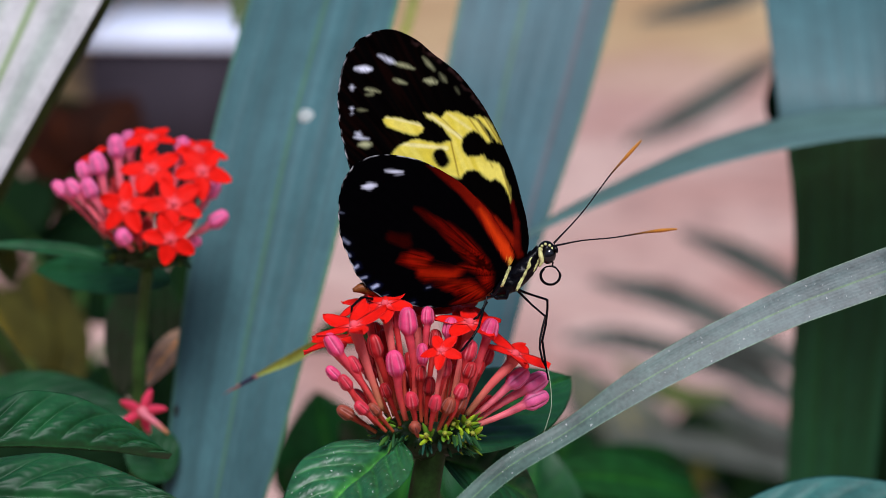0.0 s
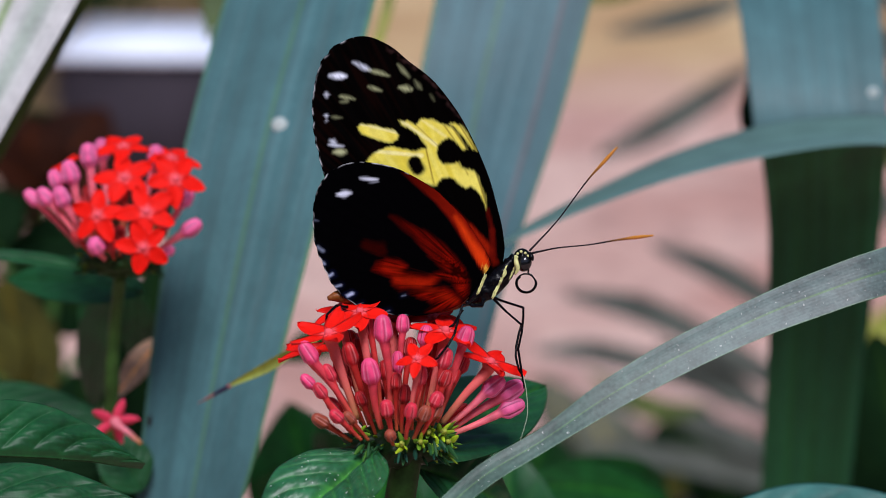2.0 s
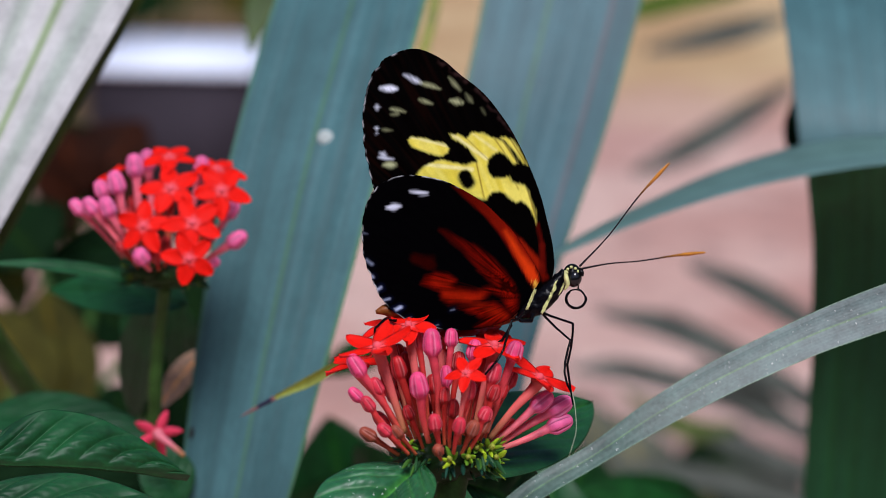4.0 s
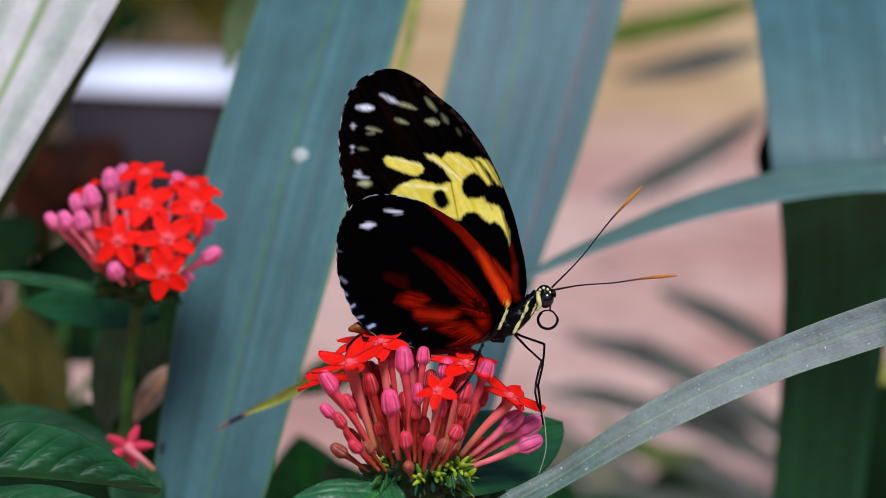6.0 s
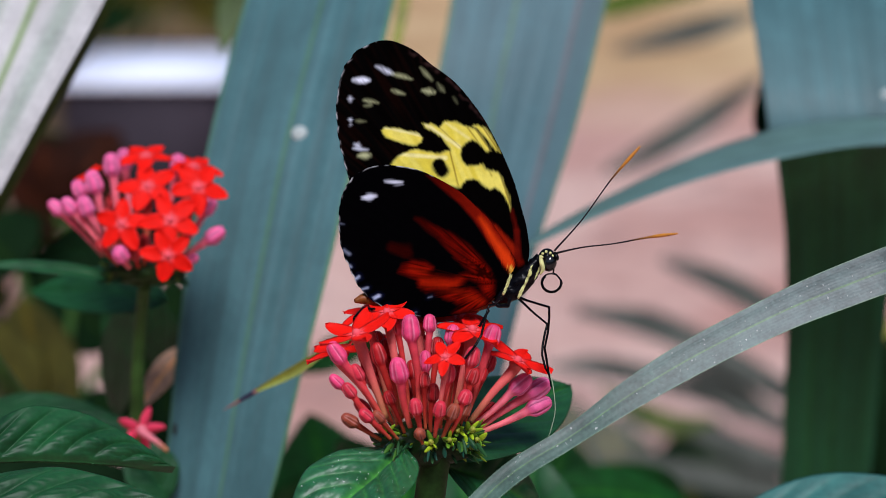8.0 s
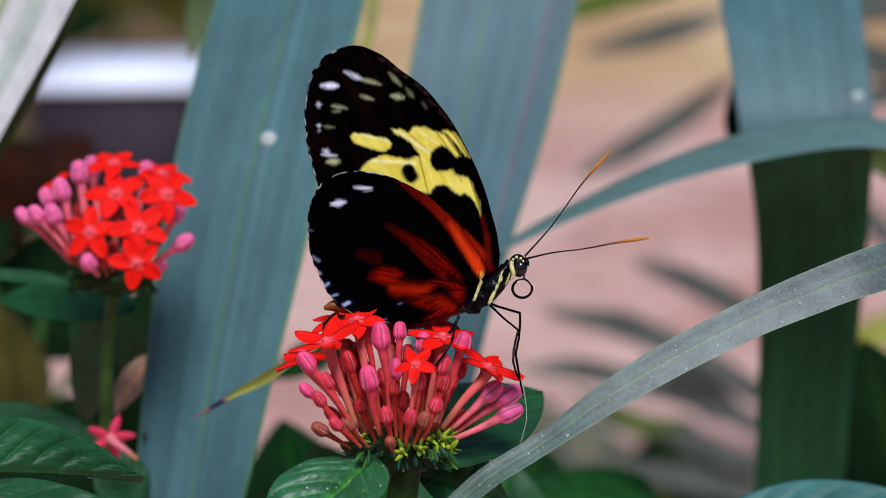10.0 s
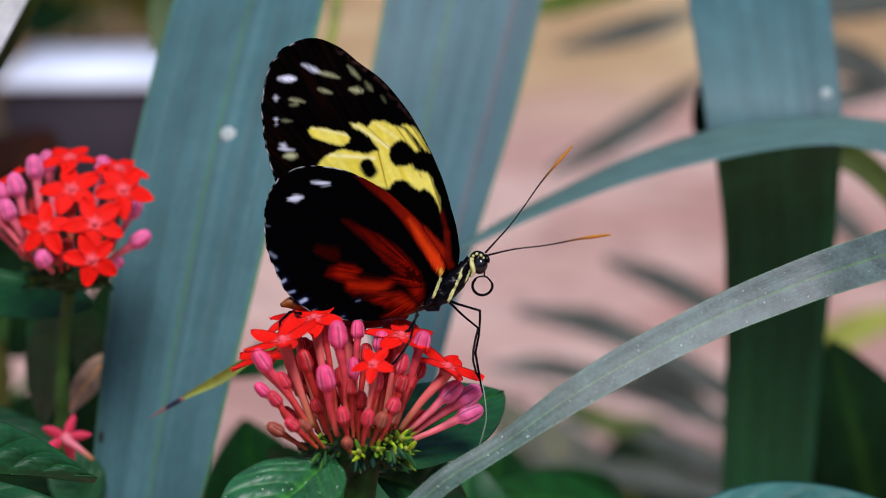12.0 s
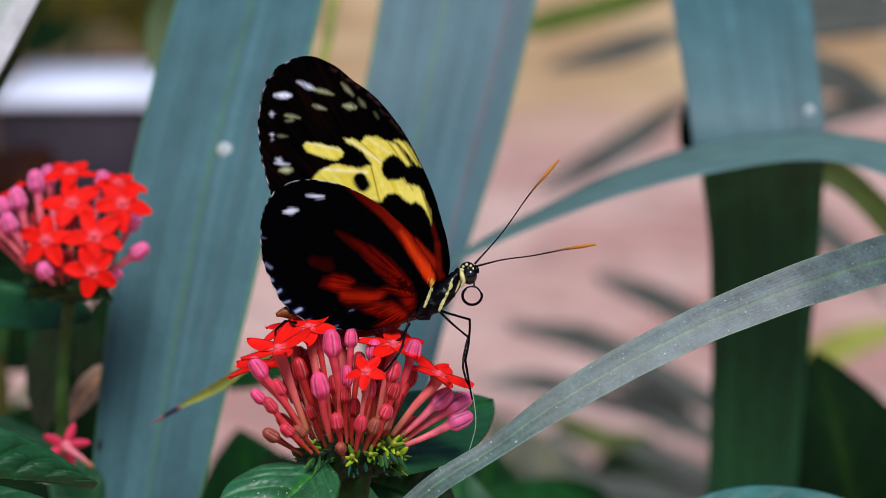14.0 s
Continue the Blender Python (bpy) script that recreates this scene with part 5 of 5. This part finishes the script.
def make_main_plant():
    root = st(-6, 8, 0).xy.to_3d()
    plant = thing("pentas_plant", root, "pentas plant with a round head of coral buds and red stars", "flower")
    stalk(plant, [(-1.3, 1.0, -27.9), (-2.4, 2.0, -33.3), (-3.4, 4.0, -42.5), root], [0.0021, 0.0023, 0.0024, 0.0035], mat=BARK)
    hub = bmesh.new()
    bmesh.ops.create_icosphere(hub, subdivisions=4, radius=1)
    bmesh.ops.transform(hub, matrix=Matrix.Translation(st(*(-2.9, 2.0, -26.9))) @ STAGE.to_3x3().to_4x4() @ Matrix.Diagonal((0.0070, 0.0044, 0.0034, 1)), verts=hub.verts)
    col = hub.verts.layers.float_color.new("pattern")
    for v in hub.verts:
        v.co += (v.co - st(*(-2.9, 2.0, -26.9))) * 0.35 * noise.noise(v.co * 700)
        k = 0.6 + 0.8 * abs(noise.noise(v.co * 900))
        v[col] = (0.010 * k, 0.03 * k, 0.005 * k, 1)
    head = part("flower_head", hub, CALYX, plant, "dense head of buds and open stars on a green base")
    # head, half length, half width, colours
    front = (
        ((-15.4, -6.0, -13.4), 2.0, 1.25, PINKS), ((-6.7, -7.0, -16.0), 2.1, 1.4, PINKS), ((-4.9, -6.0, -10.1), 2.2, 1.4, PINKS), ((-12.6, -5.0, -16.3), 1.5, 1.0, CORAL),
        ((-13.7, -7.0, -18.7), 1.4, 0.95, CORAL), ((-15.5, -5.0, -17.5), 1.4, 0.9, PINKS), ((-4.4, -8.0, -21.1), 1.4, 1.05, CORAL), ((-1.0, -8.0, -21.5), 1.4, 1.0, CORAL),
        ((-3.9, -8.0, -24.9), 1.1, 0.9, BROWN), ((-13.7, -7.0, -22.9), 1.5, 1.0, BROWN), ((-11.4, -8.0, -22.2), 1.3, 0.95, CORAL), ((-9.7, -7.0, -22.5), 1.2, 0.85, BROWN),
        ((0.9, -7.0, -21.9), 1.4, 1.0, BROWN), ((2.5, -6.0, -21.5), 1.3, 0.95, BROWN))
    outer = (
        ((0.3, -7.0, -16.6), 1.6, 1.1, CORAL), ((2.6, -7.0, -19.9), 1.2, 1.1, CORAL), ((-2.9, -2.0, -14.9), 1.7, 1.0, PINKS), ((6.8, 1.0, -11.4), 1.7, 1.35, PINKS),
        ((-2.2, 3.0, -9.6), 1.5, 1.05, PINKS), ((-6.9, 3.0, -9.9), 1.6, 1.0, CORAL), ((11.0, 6.0, -18.7), 2.1, 1.4, LILAC), ((13.6, 8.0, -19.5), 2.3, 1.55, LILAC),
        ((13.7, 8.0, -22.0), 2.2, 1.4, LILAC), ((3.8, -2.0, -14.4), 1.7, 1.2, CORAL), ((1.1, 2.0, -11.3), 1.7, 1.2, PINKS), ((6.5, 8.0, -15.6), 1.5, 1.1, CORAL))
    inner = (
        ((-9.6, -3.0, -13.7), 1.9, 1.2, RUDDY), ((-8.1, -3.0, -20.0), 1.2, 0.9, RUDDY), ((-1.9, -4.0, -19.3), 1.5, 1.0, RUDDY), ((5.0, 2.0, -17.0), 1.5, 1.1, RUDDY),
        ((-11.7, 2.0, -13.9), 1.7, 1.0, RUDDY), ((-1.1, 4.0, -13.0), 1.6, 1.1, RUDDY), ((2.1, 6.0, -13.1), 1.7, 1.2, RUDDY), ((-4.8, 4.0, -16.3), 1.6, 1.0, RUDDY),
        ((-10.5, 2.0, -17.8), 1.4, 0.95, RUDDY), ((-8.6, 8.0, -13.2), 1.6, 1.1, RUDDY), ((-3.1, -6.0, -17.4), 1.3, 0.85, RUDDY), ((3.9, -2.0, -17.2), 1.4, 1.0, RUDDY))
    hub_at = Vector((-2.9, 2.0, -26.9))
    rnd = random.Random(21)
    for k in range(18):
        across = rnd.uniform(-1, 1)
        h = Vector((-3.2, 7.0, -16.4)) + Vector((across * 9.5, rnd.uniform(-2, 4), rnd.uniform(-3, 6) - 3.5 * across * across))
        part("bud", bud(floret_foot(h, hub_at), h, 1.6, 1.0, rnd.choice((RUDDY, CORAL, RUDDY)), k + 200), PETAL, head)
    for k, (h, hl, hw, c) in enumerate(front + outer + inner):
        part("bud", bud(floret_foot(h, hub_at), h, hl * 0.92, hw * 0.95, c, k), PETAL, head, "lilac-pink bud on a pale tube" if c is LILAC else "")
    blooms = (  # head, facing, size, phase, backward bend
        ((-12.5, -4.0, -11.0), (-0.25, -0.38, 0.9), 5.4, 0.4, -0.22), ((-0.1, -9.0, -14.3), (-0.25, -0.75, 0.55), 3.2, 0.6, 0.12),
        ((10.4, 4.0, -15.4), (0.42, -0.30, 0.86), 5.2, 0.5, -0.10), ((3.9, 2.0, -10.8), (0.1, -0.4, 0.9), 5.2, 0.9, 0.05),
        ((-8.3, 2.0, -8.1), (-0.1, -0.5, 0.85), 4.8, 0.1, 0.1), ((-11.4, 6.0, -8.1), (-0.2, -0.4, 0.9), 4.6, 0.5, 0.1),
        ((-15.6, 4.0, -13.6), (-0.15, -0.30, 0.95), 4.8, 0.3, 0.1), ((2.3, 8.0, -9.0), (0.1, -0.45, 0.85), 4.9, 0.2, 0.1),
        ((-3.6, 8.0, -8.6), (0, -0.45, 0.9), 4.9, 0.7, 0.1))
    for k, (h, face, size, phase, back) in enumerate(blooms):
        part("star_flower", bloom(floret_foot(h, hub_at), h, face, size, phase, RED, (0.82, 0.15, 0.14), k + 40, back), STAR, head, "open red five-petalled star")
    rnd = random.Random(5)
    for k in range(120):
        ang, lift = rnd.uniform(0, 6.28), rnd.uniform(-0.6, 0.6)
        foot = Vector((-2.4, 2.0, -26.6)) + Vector((math.cos(ang) * 6.2, math.sin(ang) * 4.2 - 0.5, lift * 3.2))
        out = Vector((math.cos(ang), math.sin(ang), lift * 1.3)).normalized()
        part("sepal", sepal(foot, foot + out * rnd.uniform(1.0, 2.8), rnd.uniform(0.16, 0.34), rnd.choice(((0.16, 0.26, 0.012), (0.05, 0.14, 0.012), (0.02, 0.07, 0.015), (0.008, 0.035, 0.012), (0.012, 0.05, 0.02)))), CALYX, head)
    for u, r in (((0.3, -5.0, -26.1), 0.5), ((2.5, -4.0, -26.9), 0.62), ((3.5, -3.0, -24.8), 0.55), ((1.5, -4.0, -24.7), 0.5), ((4.3, -2.0, -26.3), 0.5), ((-2.2, -5.0, -26.4), 0.45), ((-8.2, -5.0, -24.6), 0.4)):
        c = Vector(u)
        way = Vector((rnd.uniform(-0.5, 0.5), -1, rnd.uniform(-0.2, 0.8))).normalized()
        one = way.orthogonal().normalized()
        two = way.cross(one)
        for m in range(5):
            ang = m * 1.257 + u[0] + rnd.uniform(-0.3, 0.3)
            reach = rnd.uniform(1.1, 1.9)
            part("sepal", sepal(c - way * 0.9, c + (one * math.cos(ang) + two * math.sin(ang)) * reach + way * rnd.uniform(0.1, 0.9), rnd.uniform(0.34, 0.5), rnd.choice(((0.36, 0.52, 0.02), (0.24, 0.40, 0.02), (0.12, 0.26, 0.02)))), CALYX, head)
        part("young_bud", bud(c - way * 2, c + way * 0.3, r * 1.2, r * 0.8, ((0.46, 0.52, 0.06), (0.25, 0.36, 0.04)), 3), PETAL, head, "yellow-green unopened bud")
    # drooping green sepals on the underside
    for k in range(26):
        across = rnd.uniform(-9.5, 8.5)
        foot = Vector((-2.4 + across * 0.75, rnd.uniform(-5, -1), -27.0 + 0.012 * across * across + rnd.uniform(-0.5, 0.7)))
        tip = foot + Vector((across * 0.16 + rnd.uniform(-0.8, 0.8), rnd.uniform(-3.2, -0.5), rnd.uniform(-2.4, -0.3)))
        part("sepal", sepal(foot, tip, rnd.uniform(0.2, 0.42), rnd.choice(((0.010, 0.055, 0.035), (0.02, 0.08, 0.025), (0.05, 0.14, 0.02)))), CALYX, head)
    # leaves
    part("leaf", broad((-6.1, -2.0, -27.8), (-21.3, -20.0, -43.5), 7.9, (-0.25, -0.72, 0.64), sag=0.10, veins=8, relief=0.8, cup=0.16, steps=120, across=80, seed=3, ribs=0.6), TEAL, plant, "dewy blue-green leaf with a pale midrib")
    part("leaf", broad((-0.7, 6.0, -29.6), (20.2, 38.0, -20.3), 7.5, (0.1, -0.8, 0.6), sag=0.05, veins=8, relief=0.3, seed=4), GREEN, plant, "dark green leaf behind the buds")
    part("leaf", broad((-0.3, 8.0, -30.5), (15.2, 25.0, -39.7), 9.5, (0.1, -0.8, 0.6), sag=0.06, veins=8, relief=0.3, seed=5), GREEN, plant, "dark green lower leaf")
    part("leaf", broad((-2.0, 6.0, -29.6), (-11.9, 35.0, -40.8), 9, (0.1, -0.8, 0.6), sag=0.06, veins=8, relief=0.3, seed=6), GREEN, plant, "dark green lower leaf")
    bm = bmesh.new()
    tube(bm, [st(*(14.8, 2.0, -16.2)), st(*(15.4, 1.0, -18.8)), st(*(15.5, -2.0, -22.1)), st(*(14.8, -6.0, -24.2)), st(*(14.1, -9.0, -25.7))], [0.00007, 0.00007, 0.00006, 0.00006, 0.00004], 8, 40)
    part("style", bm, SILK, plant, "thin pale hanging thread")


make_main_plant()


def make_left_plant():
    root = st(-55, 110, 0).xy.to_3d()
    plant = thing("pentas_plant", root, "pentas plant with a head of open scarlet stars and pink buds", "flower")
    stalk(plant, [(-50.1, 67.6, -2.6), (-51.7, 72.8, -11.4), (-52.8, 76.0, -24.4), (-55.3, 92.0, -52.5), root], [0.0011, 0.0012, 0.0013, 0.0015, 0.003])
    hub = bmesh.new()
    bmesh.ops.create_icosphere(hub, subdivisions=4, radius=1)
    c0 = st(*(-50.0, 66.5, -0.9))
    bmesh.ops.transform(hub, matrix=Matrix.Translation(c0) @ STAGE.to_3x3().to_4x4() @ Matrix.Diagonal((0.0065, 0.005, 0.0022, 1)), verts=hub.verts)
    col = hub.verts.layers.float_color.new("pattern")
    for v in hub.verts:
        v.co += (v.co - c0) * 0.35 * noise.noise(v.co * 700)
        k = 0.6 + 0.8 * abs(noise.noise(v.co * 900))
        v[col] = (0.025 * k, 0.06 * k, 0.01 * k, 1)
    head = part("flower_head", hub, CALYX, plant, "round head of red stars and pink buds")
    hub_at = Vector((-50.0, 66.5, -0.9))
    buds = (
        ((-55.1, 64.4, 17.3), 2.0, 1.45, LILAC), ((-53.4, 67.6, 18.3), 1.9, 1.3, LILAC), ((-57.8, 61.2, 14.3), 2.0, 1.4, LILAC), ((-60.7, 64.4, 13.3), 1.6, 1.2, LILAC),
        ((-59.0, 59.1, 10.2), 1.8, 1.3, LILAC), ((-61.9, 60.1, 10.3), 1.6, 1.25, LILAC), ((-64.5, 63.3, 10.2), 1.6, 1.1, LILAC), ((-37.7, 62.2, 5.1), 1.8, 1.3, LILAC),
        ((-52.9, 55.9, 2.1), 1.4, 1.4, LILAC), ((-44.2, 66.5, 17.4), 1.7, 1.3, LILAC), ((-39.0, 66.5, 10.1), 1.6, 1.2, LILAC), ((-41.2, 60.1, 1.2), 0.9, 0.8, LILAC),
        ((-56.4, 58.0, 3.6), 1.0, 0.8, RUDDY), ((-50.6, 58.0, 2.2), 1.3, 1.0, RUDDY), ((-56.4, 66.5, 8.9), 1.5, 1.0, RUDDY), ((-49.4, 60.1, 4.1), 1.3, 1.0, RUDDY),
        ((-43.2, 64.4, 4.1), 1.4, 1.0, RUDDY), ((-55.7, 68.6, 10.9), 1.5, 1.0, RUDDY), ((-43.7, 68.6, 9.9), 1.6, 1.1, RUDDY))
    for k, (h, hl, hw, c) in enumerate(buds):
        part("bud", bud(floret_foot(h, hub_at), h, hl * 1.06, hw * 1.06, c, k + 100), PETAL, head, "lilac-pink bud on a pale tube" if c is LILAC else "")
    for k, (h, face, size, phase, back) in enumerate((
            ((-52.5, 55.9, 7.0), (-0.2, -1, 0.25), 4.7, 0.1, 0.1), ((-44.4, 54.8, 7.5), (0.05, -1, 0.3), 4.9, 0.6, 0.1),
            ((-44.7, 52.7, 1.7), (0.1, -1, -0.05), 4.6, 0.45, 0.1), ((-48.5, 59.1, 13.2), (0, -0.85, 0.5), 5.0, 0.3, 0.1),
            ((-40.1, 58.0, 12.9), (0.3, -0.85, 0.4), 5.0, 0.75, 0.1), ((-49.3, 64.4, 18.6), (0, -0.5, 0.85), 4.7, 0.2, 0.1),
            ((-41.4, 65.4, 16.7), (0.3, -0.5, 0.8), 4.6, 0.5, 0.1), ((-59.5, 68.6, 15.7), (-0.5, -0.3, 0.8), 3.6, 0.5, 0.1))):
        part("star_flower", bloom(floret_foot(h, hub_at), h, face, size * 1.06, phase, RED, (0.6, 0.07, 0.06), k + 60, back), STAR, head, "open red five-petalled star")
    rnd = random.Random(8)
    for k in range(40):
        ang, lift = rnd.uniform(0, 6.28), rnd.uniform(-0.6, 0.5)
        foot = Vector((-50.0, 66.5, -0.9)) + Vector((math.cos(ang) * 6.0, math.sin(ang) * 4.4, lift * 2.0))
        out = Vector((math.cos(ang), math.sin(ang), lift * 1.3)).normalized()
        part("sepal", sepal(foot, foot + out * rnd.uniform(1.2, 2.4), rnd.uniform(0.3, 0.55), rnd.choice(((0.10, 0.16, 0.02), (0.03, 0.09, 0.02), (0.02, 0.07, 0.03)))), CALYX, head)
    for a, b, w, up, mat, label, seed in (
            ((-52.5, 66.5, -2.6), (-80.4, 64.4, 0.6), 1.9, (0, -0.6, 0.8), GREEN, "narrow green leaf", 11),
            ((-47.4, 77.1, -6.1), (-73.8, 94.1, -3.8), 5.6, (0, -0.8, 0.6), GREEN, "dark green leaf under the flower head", 12),
            ((-54.6, 96.7, -4.6), (-62.1, 123.6, -28.5), 4.6, (0, -0.9, 0.4), GREEN, "dark hanging leaf", 13),
            ((-51.1, 96.7, -4.8), (-50.8, 112.8, -22.0), 3.6, (0, -0.9, 0.4), GREEN, "dark hanging leaf", 14),
            ((-69.9, 4.0, -28.4), (-40.7, 16.0, -31.0), 9.0, (0, -0.85, 0.5), GREEN, "large dark green leaf with sunken veins", 15),
            ((-71.5, -8.0, -34.6), (-34.8, -4.0, -37.6), 8.6, (0, -0.62, 0.78), GREEN, "large dark green leaf with sunken veins", 16),
            ((-86.6, 96.0, -26.6), (-52.8, 90.0, -29.8), 6.0, (0, -0.7, 0.7), GREEN, "dark green leaf in shade", 17),
            # Near-black filler that stands for the dark shaded gap between the large leaves.
            ((-94.7, 86.0, -39.5), (-44.6, 92.0, -40.8), 7.0, (0, -0.9, 0.4), SHADE, "near-black filler leaf with shade put into its colour", 19),
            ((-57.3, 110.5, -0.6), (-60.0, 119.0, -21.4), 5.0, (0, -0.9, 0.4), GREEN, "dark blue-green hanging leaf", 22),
            ((-56.2, 110.0, 4.6), (-75.3, 112.0, 2.8), 5.0, (0, -0.9, 0.4), SHADE, "near-black filler leaf with shade put into its colour", 23),
            ((-47.9, 80.0, -40.5), (-55.3, 80.0, -29.6), 5.0, (0, -0.8, 0.5), GREEN, "small dark leaf", 18)):
        big = seed in (15, 16)
        part("leaf", broad(a, b, w, up, sag=0.05, veins=7, relief=0.95 if big else 0.08 if seed == 11 else 0.3, ribs=0.10 if big else 0.06, cup=0.0 if big else 0.12, folded=2.6 if seed == 15 else 0.0, seed=seed, steps=160 if big else 50, across=100 if big else 30), mat, plant, label)
        if seed in (15, 16, 17, 19):
            node = st(*(-94.2, 70.0, -57.9))
            stalk(plant, [a, st(*a).lerp(node, 0.5), node, root], [0.0006, 0.0007, 0.0008, 0.0015], "leaf_stalk")
    # spent flower and withered bract
    part("star_flower", bloom((-46.5, 65.0, -31.1), (-51.4, 70.0, -27.8), (-0.35, 0.85, 0.3), 4.4, 0.0, (0.74, 0.06, 0.16), (0.80, 0.22, 0.27), 77, 0.0, slim=0.72, aim=(0.25, 0, 0.95)), STAR, plant, "fading pink star seen from behind")
    part("bract", broad((-46.3, 98.0, -14.3), (-55.0, 96.0, -25.8), 2.6, (0, -0.9, 0.4), sag=0.05, veins=4, relief=0.15, seed=21, steps=40, across=20), WITHERED, plant, "withered pale brown bract")


make_left_plant()


def make_front_leaf():
    root = st(26, -36, 0).xy.to_3d()
    plant = thing("seedling", root, "young plant with a rounded blue-green leaf", "plant")
    part("leaf", broad((32.3, -38.0, -39.3), (77.6, -38.0, -39.3), 10.5, (0, -0.62, 0.78), sag=0.06, veins=9, relief=0.35, seed=31, steps=90, across=60, ribs=0.1), BLUISH, plant, "rounded blue-green leaf")
    stalk(plant, [(32.5, -38.0, -39.1), (28.5, -37.0, -46.0), root], [0.0010, 0.0012, 0.002])


make_front_leaf()


# ---- movement ----
# seconds, lift in mm, lean back in degrees
SWAY = [(0, 0.15, 0.0), (1, 0.05, 0.1), (2, 0.1, 0.3), (3.5, 0.05, 0.2), (5, 0.0, 0.0), (6.5, -0.1, 0.2), (8, -0.13, -0.2), (9.3, -0.05, 0.0),
        (10.5, -0.02, 0.0), (11.5, 0.12, 0.1), (12, 0.13, 0.2), (12.5, 0.06, 0.3), (13, 0.06, 0.4), (13.5, 0.22, 0.8), (14, 0.17, 1.2)]


def motions():
    rest = butterfly.location.copy()
    walk(butterfly, [(t, Matrix.Translation(rest + Vector((0, 0, lift * 0.001))) @ pose(0, 0, 0, -lean)) for t, lift, lean in SWAY])


motions()
